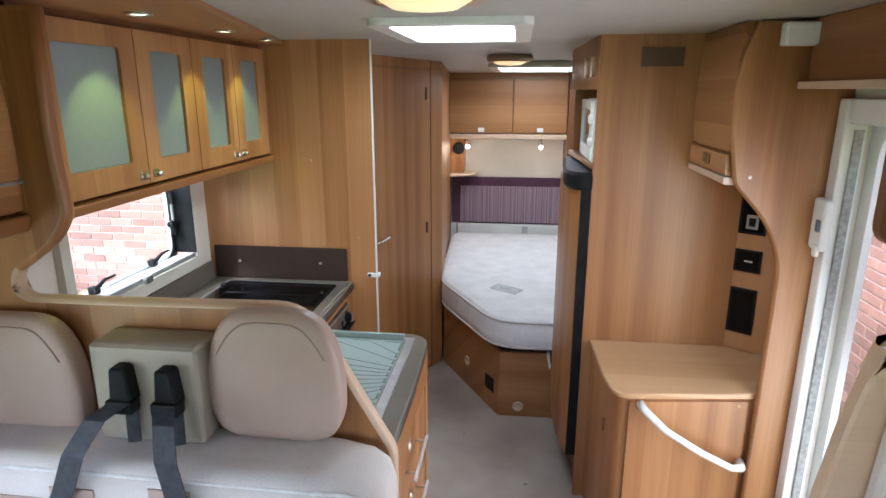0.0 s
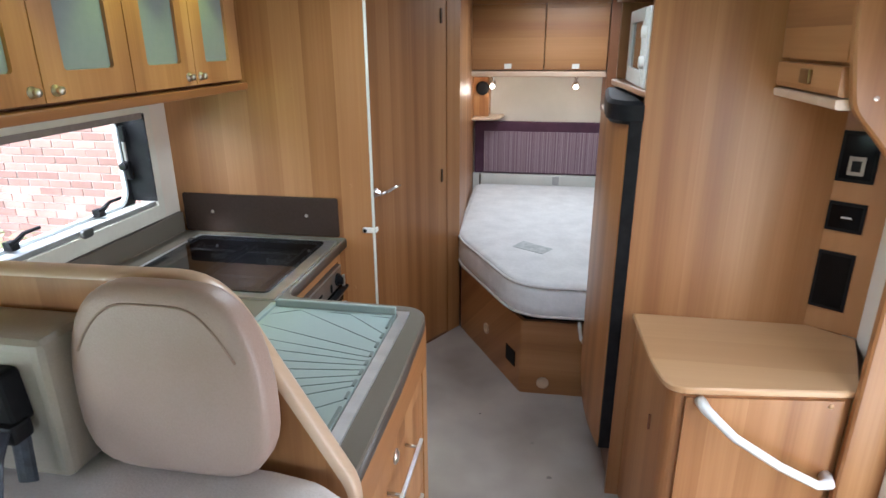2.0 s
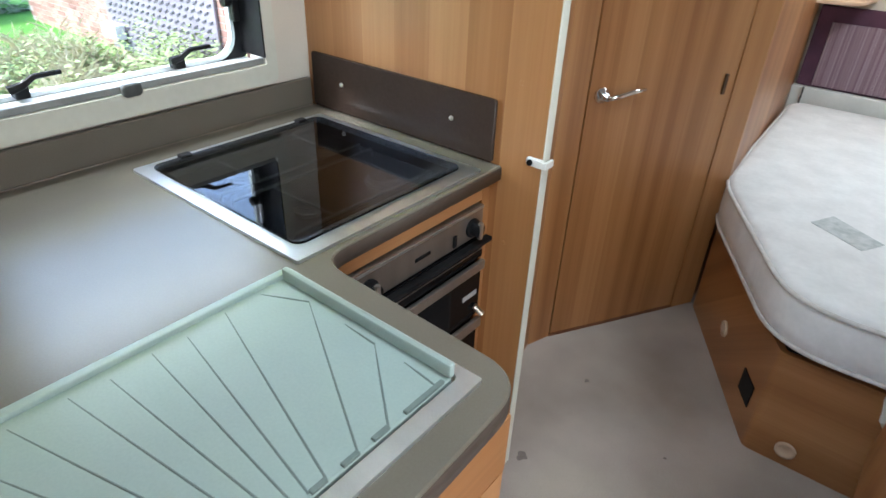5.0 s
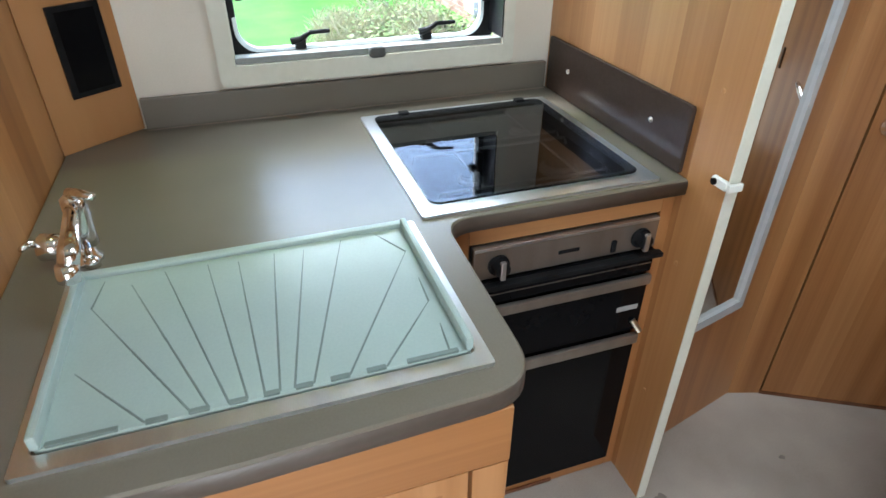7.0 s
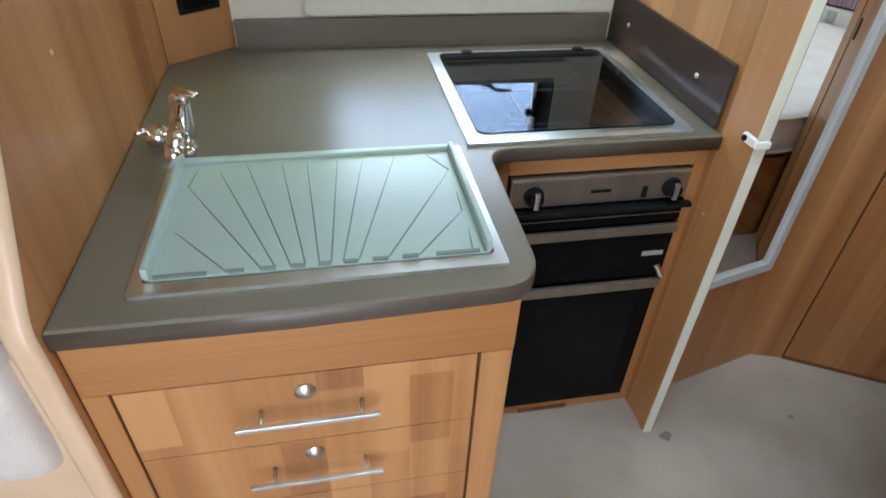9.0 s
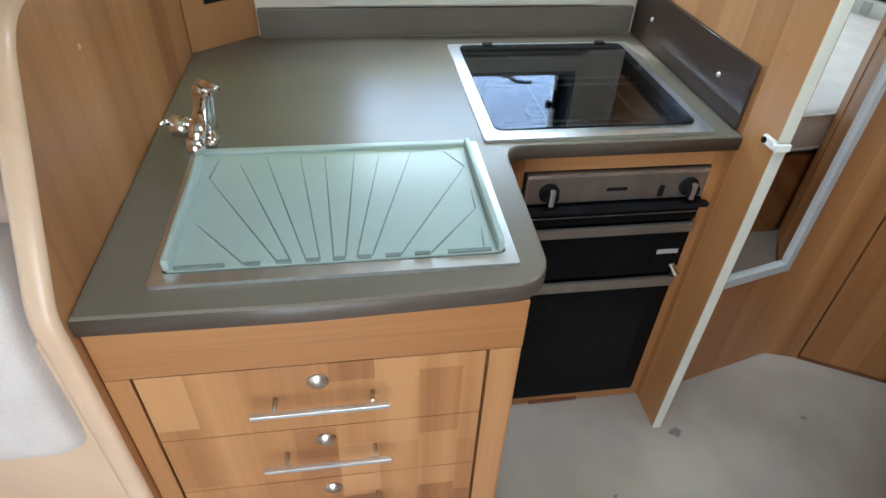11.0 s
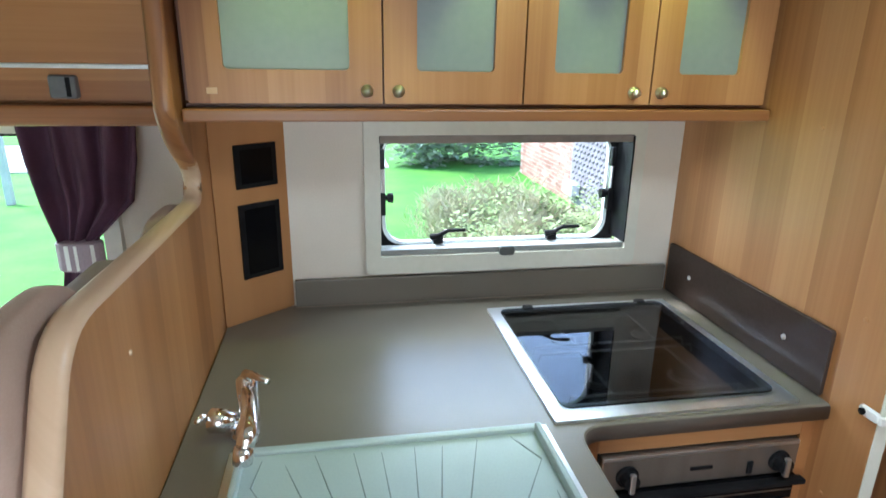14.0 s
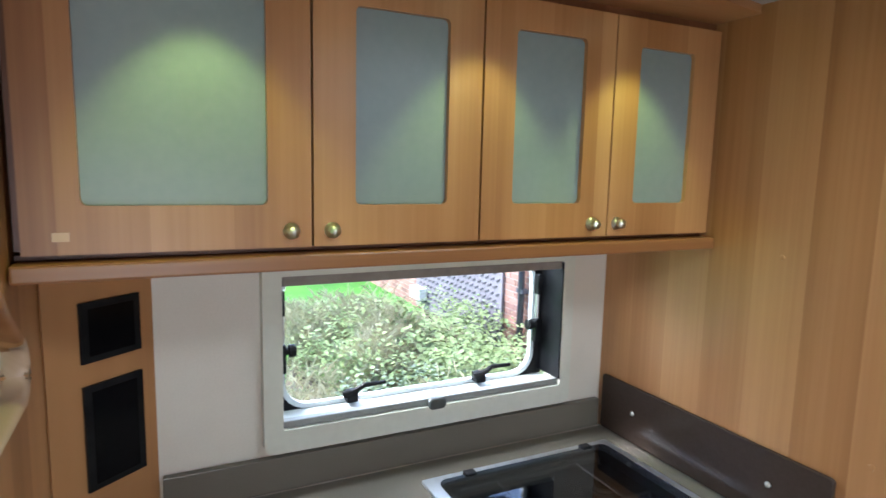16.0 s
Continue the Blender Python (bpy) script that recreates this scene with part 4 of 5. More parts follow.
bench = holder("bench_seat", "cream fabric dinette bench with a high upright back", "bench", at=(-0.5, 0.9, 0))
part("base", B(-1.095, -0.015, 0.62, 1.236, F, 0.40, bevel=0.004), WOOD_V, bench)
part("seat", soft_box(bmesh.new(), (-0.55, 0.86, 0.47), (1.06, 0.60, 0.14), 7), FABRIC, bench, smooth=True)
part("side_cheek", P(rounded([(0.90, 0.30, 0), (1.236, 0.30, 0), (1.236, 0.86, 0.02), (1.16, 0.86, 0.05), (1.06, 0.62, 0.1)], 5), "x", -0.012, 0.008, 0.004), EDGE, bench)
bk = holder("back_cushion", "cream woven back cushion with tan patches and piping", "cushion", at=(-0.5, 1.12, 0.55))
part("pad", soft_box(bmesh.new(), (-0.520, 1.13, 0.780), (1.13, 0.20, 0.40), 8, 9), FABRIC, bk, smooth=True)
part("piping", T([(-1.07, 1.040, 0.957), (-0.6, 1.039, 0.959), (-0.03, 1.040, 0.954), (0.022, 1.044, 0.930), (0.036, 1.046, 0.86), (0.036, 1.046, 0.64)], 0.005), PIPING, bk, smooth=True)
for i, (x, z, w, hgt) in enumerate(((-0.62, 0.93, 0.10, 0.05), (-0.40, 0.945, 0.09, 0.05), (-0.16, 0.935, 0.12, 0.06), (-0.29, 0.90, 0.1, 0.05), (-0.06, 0.90, 0.08, 0.05), (-0.75, 0.9, 0.12, 0.05))):
    part("patch", B(x - w / 2, x + w / 2, 1.0265, 1.0305, z - 0.03 - hgt / 2, z - 0.03 + hgt / 2), FABRIC_TAN, bk, "tan woven patch")


def headrest(x, dz=0.0):
    h = holder("headrest", "beige leatherette headrest with a stitched seam", "headrest", "bench headrests", (x, 1.19, 1.02))

    def shape(a, b, c):
        up = max(0, (c + 0.25) / 1.25)
        return (a * (1.0 - 0.30 * up ** 2.2 - 0.10 * max(0, -c - 0.5)), b * (1.0 - 0.30 * up ** 3), c)

    part("pad", soft_box(bmesh.new(), (x, 1.198, 1.131 + dz), (0.304, 0.076, 0.304), 5.0, 11, shape), LEATHER, h, smooth=True)
    pts = []
    for i in range(25):
        a = -1 + i / 12
        qx, qz = 0.84 * a, 0.84 - 0.50 * abs(a) ** 5
        q = shape(qx, -(1 - abs(qx) ** 5 - abs(qz) ** 5) ** 0.2, qz)
        pts.append((x + q[0] * 0.152, 1.198 + q[1] * 0.038 - 0.0005, 1.131 + dz + q[2] * 0.152))
    part("seam", T(pts, 0.002, 6), bpy.data.materials.get("brown_seam") or mottled("brown_seam", (0.26, 0.18, 0.13), (0.32, 0.22, 0.17), 9, 0.6), h, smooth=True)


headrest(-0.222)
headrest(-0.838, -0.040)

bx = holder("belt_housing", "taupe plastic seat belt housing with two buckles", "belt housing", at=(-0.48, 1.2, 1.0))
part("case", B(-0.618, -0.368, 1.13, 1.236, 0.98, 1.210, bevel=0.018, seg=3), GREY_PLASTIC, bx, smooth=False)
for x, dx in ((-0.530, -0.15), (-0.428, 0.10)):
    part("guide", P(rounded([(x - 0.026, 1.09, 0.01), (x + 0.026, 1.09, 0.01), (x + 0.018, 1.172, 0.01), (x - 0.018, 1.172, 0.01)], 4), "y", 1.095, 1.132, 0.004), BLACK, bx)
    part("tongue", B(x - 0.03, x + 0.03, 1.085, 1.12, 1.070, 1.10, bevel=0.006), BLACK, bx)
    bm = bmesh.new()
    rows = [(x, 1.088, 1.095), (x + dx * 0.2, 1.05, 1.075), (x + dx * 0.40, 1.012, 1.015), (x + dx * 0.6, 1.004, 0.93), (x + dx * 1.3, 0.996, 0.75), (x + dx * 1.7, 0.98, 0.60)]
    loft(bm, [[(px - 0.024, py, pz), (px + 0.024, py, pz), (px + 0.024, py + 0.003, pz), (px - 0.024, py + 0.003, pz)] for px, py, pz in rows])
    part("webbing", bm, WEBBING, bx, "dark blue webbing strap")
    part("webbing", T([(x + 0.015, 1.11, 1.09), (x + 0.018, 1.10, 1.0)], 0.014, 8, 0.3), WEBBING, bx)

# ---- entrance side ----
cab = holder("side_cabinet", "low pear-wood cabinet with a rounded top by the entrance", "cabinet", at=(0.9, 2.25, F))
topline = rounded([(0.618, 2.460, 0), (0.630, 2.12, 0.06), (0.657, 1.990, 0.06), (1.15, 2.050, 0.0), (1.278, 2.375, 0), (1.165, 2.460, 0)], 7)
part("top", P(topline, "z", 0.690, 0.711, 0.004), WOOD_PALE, cab, "pale wooden top")
part("body", P(inset(topline, 0.012), "z", F + 0.02, 0.689), WOOD_V, cab)
part("plinth", P(inset(topline, 0.03), "z", F, F + 0.02), DARK_WOOD, cab)
part("door", loft(bmesh.new(), [[(0.705, 1.998, z), (1.118, 2.048, z), (1.118, 2.062, z), (0.705, 2.012, z)] for z in (F + 0.06, 0.680)]), WOOD_V, cab)
part("door_catch", L((1.085, 2.044, 0.664), (0.12, -1, 0), [(0, 0.008), (0.002, 0.0075), (0.003, 0.0)], 14), WOOD_PALE, cab, "small round screw cover", True)
for z in (0.12, 0.50):
    part("side_hinge", B(0.634, 0.642, 2.095, 2.103, z, z + 0.05, bevel=0.002), DARK_WOOD, cab)
part("grab_handle", T([(0.742, 2.004, 0.672), (0.748, 1.960, 0.672), (0.82, 1.935, 0.612), (0.945, 1.940, 0.533), (1.06, 1.968, 0.465), (1.105, 2.005, 0.445), (1.112, 2.046, 0.440)], [0.016, 0.015, 0.012, 0.012, 0.012, 0.016, 0.018], 10), WHITE, cab, "white curved grab handle", True)

PY = 2.462  # face of the tall panel
setting("wall_tall_unit", B(0.585, 1.28, PY, PY + 0.025, F, CEILING), WOOD_V, "tall pear-wood panel behind the cabinet top", "wall")
vent = holder("air_vent", "brown slotted air vent high on the wooden panel", "vent", at=(0.81, PY, 1.85))
part("frame", B(0.736, 0.888, PY - 0.008, PY - 0.0005, 1.819, 1.888, bevel=0.002), mottled("brown_vent", (0.10, 0.05, 0.025), (0.15, 0.08, 0.04), 9, 0.5), vent)
for i in range(7):
    part("slat", B(0.744, 0.880, PY - 0.011, PY - 0.0065, 1.825 + i * 0.0085, 1.829 + i * 0.0085), bpy.data.materials["brown_vent"], vent)
A0, A1 = (1.135, 2.478), (1.279, 2.377)
po = holder("socket_post", "angled wooden corner post with three black socket plates", "corner post", at=(1.23, 2.4, 0.711))
part("post", board(A1, A0, 0.0, 1.0, 0.712, 1.45, 0.0, 0.015), WOOD_V, po)
for z0, z1 in ((0.785, 0.973), (1.041, 1.131), (1.193, 1.343)):
    pl = part("plate", board(A0, A1, 0.16, 0.72, z0, z1, -0.0, 0.005), BLACK, po, "black plate")
    part("plate_face", board(A0, A1, 0.21, 0.67, z0 + 0.010, z1 - 0.010, 0.005, 0.007), BLACK_GLOSS, pl)
part("plate_button", board(A0, A1, 0.32, 0.56, 1.215, 1.270, 0.007, 0.010), STEEL_DULL, po)
part("plate_hole", board(A0, A1, 0.37, 0.51, 1.226, 1.258, 0.010, 0.0108), BLACK, po)
part("plate_mark", board(A0, A1, 0.38, 0.54, 1.083, 1.088, 0.007, 0.009), STEEL, po)
fin = rounded([(1.128, F, 0), (1.136, 1.195, 0.06), (1.080, 1.325, 0.06), (0.970, 1.445, 0.03), (0.938, 1.62, 0.07), (0.938, 1.78, 0.07), (0.985, CEILING - 0.002, 0), (1.279, CEILING - 0.002, 0), (1.279, F, 0)], 7)
ar = holder("arch_panel", "curved pear-wood arch panel beside the entrance door", "panel", at=(1.2, 2.03, F))
part("board", P(fin, "y", 2.016, 2.046, 0.006), WOOD_V, ar)
part("screw_cap", L((1.012, 2.016, 1.470), (0, -1, 0), [(0, 0.006), (0.002, 0.005), (0.003, 0)], 12), NICKEL, ar)
sl = holder("corner_locker", "small pear-wood overhead locker with a brass flip catch", "overhead locker", at=(1.1, 2.25, 1.44))
part("body", B(0.972, 1.278, 2.048, 2.460, 1.48, CEILING - 0.002), WOOD_V, sl)
part("door", P(rounded([(0.951, 1.546, 0), (0.942, 1.70, 0.1), (0.957, CEILING - 0.002, 0.0), (0.971, CEILING - 0.002, 0), (0.971, 1.546, 0)], 5), "y", 2.05, 2.459), WOOD_Y, sl)
part("flap", P(rounded([(0.946, 1.468, 0.01), (0.944, 1.536, 0.006), (0.971, 1.536, 0), (0.971, 1.468, 0)], 3), "y", 2.05, 2.459), WOOD_Y, sl)
part("lip", P(rounded([(0.943, 1.440, 0.01), (0.943, 1.464, 0.006), (1.27, 1.464, 0), (1.27, 1.440, 0)], 3), "y", 2.048, 2.459), EDGE, sl)
part("catch", B(0.936, 0.945, 2.21, 2.27, 1.488, 1.524, bevel=0.003), mottled("brass_catch", (0.24, 0.15, 0.07), (0.34, 0.22, 0.11), 9, 0.35, 0.8), sl)
al = holder("alarm_box", "small white plastic box mounted high on the arch", "sensor box", at=(1.10, 1.99, 1.88))
part("case", B(1.042, 1.158, 1.97, 2.015, 1.858, 1.924, bevel=0.008), WHITE, al)
part("lid", B(1.047, 1.153, 1.964, 1.971, 1.862, 1.920, bevel=0.003), WHITE, al)

dl = holder("overdoor_locker", "pear-wood locker above the entrance door", "overhead locker", at=(1.15, 1.5, 1.74))
part("body", B(1.130, 1.278, 0.3, 1.998, 1.759, CEILING - 0.002), WOOD_Y, dl)
part("shelf", B(1.104, 1.278, 0.3, 2.002, 1.737, 1.758, bevel=0.004), EDGE, dl)
df = holder("door_entrance", "white frame of the open entrance door with a flyscreen catch", "door frame", at=(1.27, 1.45, F))
part("jamb", B(1.235, 1.30, 1.960, 2.014, F - 0.04, 1.71, bevel=0.008), WHITE, df)
part("head", B(1.240, 1.30, 1.0, 1.954, 1.64, 1.71, bevel=0.008), WHITE, df)
part("jamb", B(1.235, 1.30, 0.97, 1.03, F - 0.04, 1.639, bevel=0.008), WHITE, df)
part("outer_frame", R(rr(0.99, 1.985, F - 0.08, 1.70, 0.02, 8), rr(1.03, 1.925, F - 0.04, 1.635, 0.09, 8), "x", 1.322, 1.345), WHITE, df, "white rounded outer frame")
part("groove", B(1.262, 1.285, 1.948, 1.959, F, 1.62), mottled("grey_brush_seal", (0.22, 0.22, 0.2), (0.36, 0.36, 0.33), 60, 0.8), df)
part("catch", P(rr(1.935, 2.010, 1.255, 1.415, 0.012), "x", 1.207, 1.234, 0.005), WHITE, df)
part("catch_tab", P(rr(1.945, 1.975, 1.235, 1.275, 0.008), "x", 1.204, 1.215, 0.003), WHITE, df)
part("catch_button", B(1.199, 1.2065, 1.945, 1.965, 1.315, 1.352, bevel=0.003), mottled("blue_grey_button", (0.07, 0.08, 0.13), (0.11, 0.12, 0.18), 9, 0.4), df)

sp2 = holder("seat_side_panel", "pale wooden rounded side panel of a front seat", "panel", at=(1.1, 1.1, F))
part("board", P(rounded([(0.815, F, 0), (0.848, 0.92, 0.1), (0.890, 1.21, 0.1), (0.922, 1.312, 0.05), (1.0, 1.346, 0.06), (1.275, 1.352, 0), (1.275, F, 0)], 6), "y", 1.07, 1.11, 0.006), EDGE, sp2)
part("pad", P(rounded([(0.89, 0.5, 0.02), (0.94, 1.23, 0.06), (1.27, 1.28, 0.02), (1.27, 0.5, 0.02)], 5), "y", 1.03, 1.069, 0.01), FABRIC, sp2, "cream padded facing")

hc = holder("hanging_cupboard", "small dark-edged wooden cupboard beside the entrance", "cupboard", at=(1.1, 0.95, 1.49))
part("body", P(rr(0.885, 1.275, 1.495, 1.735, 0.03), "y", 0.75, 1.088), WOOD_X, hc)
part("edge", R(rr(0.875, 1.277, 1.485, 1.736, 0.035), rr(0.89, 1.27, 1.50, 1.73, 0.03), "y", 1.075, 1.098), DARK_WOOD, hc, "dark rounded edge")

# ---- fridge column ----
FY = PY + 0.026
side = [(0.585, FY), (0.538, 3.15), (1.279, 3.15), (1.279, FY)]  # the column's side leans into the aisle
fr = holder("fridge", "tall fridge with a pear-wood door and black edge trim", "fridge", at=(0.8, 2.8, F))
part("cabinet", P([(0.60, FY), (0.58, 3.12), (1.27, 3.12), (1.27, FY)], "z", 0.10, 1.40), WOOD_V, fr)
part("door", P(rounded([(0.566, PY + 0.002, 0), (0.541, PY + 0.002, 0.008), (0.508, 2.62, 0.10), (0.498, 2.82, 0.10), (0.506, 3.10, 0.02), (0.545, 3.11, 0), (0.566, 2.62, 0)], 5), "z", 0.147, 1.345), WOOD_V, fr)
part("edge_trim", P(rounded([(0.5845, PY - 0.003, 0.004), (0.543, PY - 0.003, 0.006), (0.545, PY + 0.018, 0), (0.5845, PY + 0.025, 0)], 3), "z", 0.147, 1.372, 0.002), BLACK, fr, "black door edge")
part("gasket", P([(0.5665, FY), (0.5455, 3.11), (0.580, 3.11), (0.5995, FY)], "z", 0.147, 1.345), BLACK, fr)
part("handle", P(rounded([(0.586, PY - 0.006, 0.004), (0.525, PY - 0.006, 0.03), (0.482, 2.53, 0.04), (0.484, 2.66, 0.03), (0.515, 3.08, 0.02), (0.586, 3.08, 0)], 6), "z", 1.346, 1.418, 0.012), BLACK, fr, "black moulded handle")
part("plinth", P([(0.600, FY), (0.575, 3.12), (1.27, 3.12), (1.27, FY)], "z", F, 0.099), DARK_WOOD, fr)
setting("wall_fridge_column", P(side, "z", 1.737, CEILING), WOOD_V, "wooden panel above the microwave", "wall")
setting("wall_fridge_back", B(0.56, 1.28, 3.122, 3.15, F, 1.736), WOOD_V, "wooden end panel of the fridge column", "wall")
thing("microwave_shelf", P([(0.585, FY), (0.540, 3.12), (1.27, 3.12), (1.27, FY)], "z", 1.425, 1.447, 0.003), WOOD_Y, "wooden shelf under the microwave", "shelf")
mw = holder("microwave", "white microwave oven in an open niche", "microwave", at=(0.8, 2.76, 1.448))
part("body", B(0.605, 1.05, 2.515, 2.985, 1.448, 1.698, bevel=0.008), WHITE, mw)
part("door", R(rr(2.600, 2.980, 1.452, 1.694, 0.01), rr(2.64, 2.93, 1.50, 1.655, 0.01), "x", 0.580, 0.604), WHITE, mw)
part("door_glass", B(0.588, 0.594, 2.64, 2.93, 1.50, 1.655), BLACK_GLOSS, mw)
part("control_strip", B(0.582, 0.604, 2.520, 2.598, 1.452, 1.694, bevel=0.003), WHITE, mw)
for z in (1.53, 1.62):
    part("knob", L((0.581, 2.558, z), (-1, 0, 0), [(0, 0.02), (0.014, 0.018), (0.016, 0.0)], 16), WHITE, mw)
for y in (2.56, 2.70):
    thing("wall_slot", P(rr(y, y + 0.06, 1.785, 1.862, 0.012), "x", 0.585 - (y - FY) * 0.071 - 0.012, 0.585 - (y - FY) * 0.071 + 0.004), EDGE, "small oblong pale trim on the fridge column", "trim")

# ---- bed ----
base = rounded([(-0.22, 5.20, 0), (-0.172, 3.785, 0.02), (0.222, 3.117, 0.02), (0.560, 3.125, 0.01), (0.575, 3.18, 0.02), (1.05, 3.20, 0.02), (1.05, 5.20, 0)], 4)
bed = holder("bed", "fixed bed with a pear-wood base and cut corner", "bed", at=(0.4, 4.1, F))
part("base", P(base, "z", F, 0.333), WOOD_X, bed)
# black strip, set in from the edge, fills the gap under the mattress
part("gap_strip", P(inset(base, 0.02), "z", 0.334, 0.360), BLACK, bed, "black strip between bed base and mattress")
for x, z in ((0.333, 0.004),):
    part("ring_pull", L((x, 3.117, z), (0, -1, 0), [(0, 0.03), (0.006, 0.03), (0.008, 0.022), (0.003, 0.018)], 20), EDGE, bed, "pale ring pull", True)
pq = along((0.222, 3.117), (-0.172, 3.785), 0.515)
part("ring_pull", L((pq.x, pq.y, 0.105), (-0.861, -0.508, 0), [(0, 0.03), (0.006, 0.03), (0.008, 0.022), (0.003, 0.018)], 20), EDGE, bed, "pale ring pull", True)
part("grille", board((-0.172, 3.785), (0.222, 3.117), 0.80, 0.925, 0.052, 0.135, -0.002, 0.004), BLACK, bed, "black heater grille")
part("strap", T([(0.488, 3.112, 0.350), (0.490, 3.098, 0.325), (0.500, 3.092, 0.27), (0.535, 3.105, 0.215)], 0.009, 8), WHITE, bed, "white lifting strap")
mt = holder("mattress", "white quilted mattress with piped edges and a cut corner", "mattress", at=(0.4, 4.1, 0.36))
mo = rounded([(-0.250, 5.12, 0.10), (-0.198, 3.775, 0.14), (0.192, 3.080, 0.16), (0.545, 3.092, 0.03), (0.575, 3.20, 0.03), (1.06, 3.22, 0.05), (1.06, 5.12, 0.05)], 8)
bm = bmesh.new()
rings = [[(*p, z) for p in inset(mo, d)] for d, z in ((0.02, 0.361), (0.004, 0.374), (0.0, 0.42), (0.0, 0.48), (0.006, 0.520), (0.014, 0.531), (0.028, 0.538))]
for s, z in ((0.90, 0.542), (0.75, 0.545), (0.5, 0.546), (0.2, 0.546)):
    rings.append([(0.42 + (p[0] - 0.42) * s, 4.15 + (p[1] - 4.15) * s, z) for p in inset(mo, 0.028)])
loft(bm, rings)
part("body", bm, MATTRESS, mt, smooth=True)
for z, d in ((0.374, 0.0), (0.520, 0.0)):
    part("piping", T([(*p, z) for p in inset(mo, d + 0.002)] + [(*inset(mo, d + 0.002)[0], z)], 0.007, 8), PIPING, mt, smooth=True)
part("label", loft(bmesh.new(), [[(0.14, 3.58, z), (0.30, 3.48, z), (0.35, 3.57, z), (0.19, 3.68, z)] for z in (0.5455, 0.5475)]), mottled("pale_grey_print", (0.42, 0.46, 0.46), (0.6, 0.62, 0.62), 30, 0.8), mt, "faded printed label")

# ---- rear wall ----
hb = holder("headboard", "plum headboard with a striped mauve inset panel", "headboard", at=(0.3, 5.2, 0.63))
part("frame", B(-0.276, 1.0, 5.235, 5.278, 0.595, 1.002, bevel=0.008), PURPLE, hb)
part("inset_panel", B(-0.200, 0.95, 5.222, 5.236, 0.606, 0.928, bevel=0.005), STRIPED, hb, "striped mauve cloth panel")
ws = holder("bed_shelf", "white panel behind the mattress with a small fitting", "panel", at=(0.3, 5.2, 0.4))
part("panel", B(-0.285, 1.1, 5.20, 5.278, 0.36, 0.594, bevel=0.004), WHITE, ws)
part("fitting", B(0.345, 0.395, 5.190, 5.201, 0.52, 0.585, bevel=0.003), mottled("grey_fitting", (0.4, 0.4, 0.4), (0.5, 0.5, 0.5), 9, 0.4), ws)
part("cable", T([(-0.225, 5.19, 0.60), (-0.225, 5.19, 0.45)], 0.004, 6), BLACK, ws)
for x0, x1, xk in ((-0.274, 0.239, -0.012), (0.243, 0.668, 0.459)):
    k = holder("rear_locker", "pear-wood overhead locker with a white catch above the bed", "overhead locker", "rear lockers", ((x0 + x1) / 2, 5.1, 1.43))
    part("body", B(x0, x1, 4.975, 5.278, 1.40, 1.835), WOOD_X, k)
    part("door", B(x0 + 0.002, x1 - 0.002, 4.955, 4.974, 1.400, 1.811, bevel=0.003), WOOD_X, k)
    part("catch", B(xk - 0.025, xk + 0.025, 4.945, 4.956, 1.408, 1.442, bevel=0.003), WHITE, k)
setting("trim_rear_locker", P(rounded([(4.94, 1.352, 0.01), (4.94, 1.392, 0.01), (5.278, 1.392, 0), (5.278, 1.352, 0)], 3), "x", -0.278, 0.668), EDGE, "rounded wooden lip under the rear lockers", "trim")
setting("trim_rear_cornice", B(-0.277, 0.668, 4.965, 5.278, 1.836, 1.90), WOOD_X, "wooden cornice over the rear lockers", "trim")
# added dark panel; fills the strip between rear lockers and fridge column
setting("wall_dark_filler", B(0.672, 1.279, 4.90, 5.278, 1.1, 1.90), DARK_WOOD, "dark panel that fills the strip beyond the rear lockers", "wardrobe")


def reading_lamp(x):
    h = holder("reading_lamp", "small lit chrome reading lamp over the bed", "reading lamp", "bed reading lamps", (x, 5.2, 1.29))
    part("base", L((x, 5.06, 1.351), (0, 0, -1), [(0, 0.018), (0.008, 0.018), (0.01, 0.008), (0.04, 0.007)], 16), CHROME, h)
    part("head", L((x, 5.08, 1.300), (0, -0.8, -0.5), [(-0.02, 0.012), (0.0, 0.022), (0.03, 0.026), (0.034, 0.02)], 16), CHROME, h)
    part("bulb", L((x, 5.05, 1.280), (0, -0.8, -0.5), [(0, 0.02), (0.006, 0.016), (0.008, 0)], 16), READ_GLOW, h, "glowing lamp")
    d = bpy.data.lights.new("reading_beam", "POINT")
    d.energy, d.color, d.shadow_soft_size = 0.14, (1, 0.9, 0.72), 0.02
    new("reading_beam", d).matrix_world = Matrix.Translation((x, 5.02, 1.260))


reading_lamp(-0.128)
reading_lamp(0.473)
spk = holder("corner_speaker", "black oval speaker on a small wooden corner box", "speaker", at=(-0.21, 5.15, 1.05))
part("box", B(-0.278, -0.160, 5.12, 5.278, 1.054, 1.350, bevel=0.004), WOOD_V, spk)
part("grille", L((-0.208, 5.12, 1.262), (0, -1, 0), [(0, 0.05), (0.01, 0.05), (0.014, 0.044), (0.015, 0.0)], 28), BLACK, spk, "black round grille")
thing("corner_shelf", P(rounded([(-0.276, 5.278, 0), (-0.270, 4.98, 0), (-0.08, 5.05, 0.05), (-0.05, 5.278, 0)], 5), "z", 1.036, 1.053, 0.003), EDGE, "small pale wooden corner shelf", "shelf")

# ---- outside ----
G = -0.66
setting("ground", B(-60, 40, -60, 60, G - 0.1, G), GRASS, "green lawn round the van", "ground")


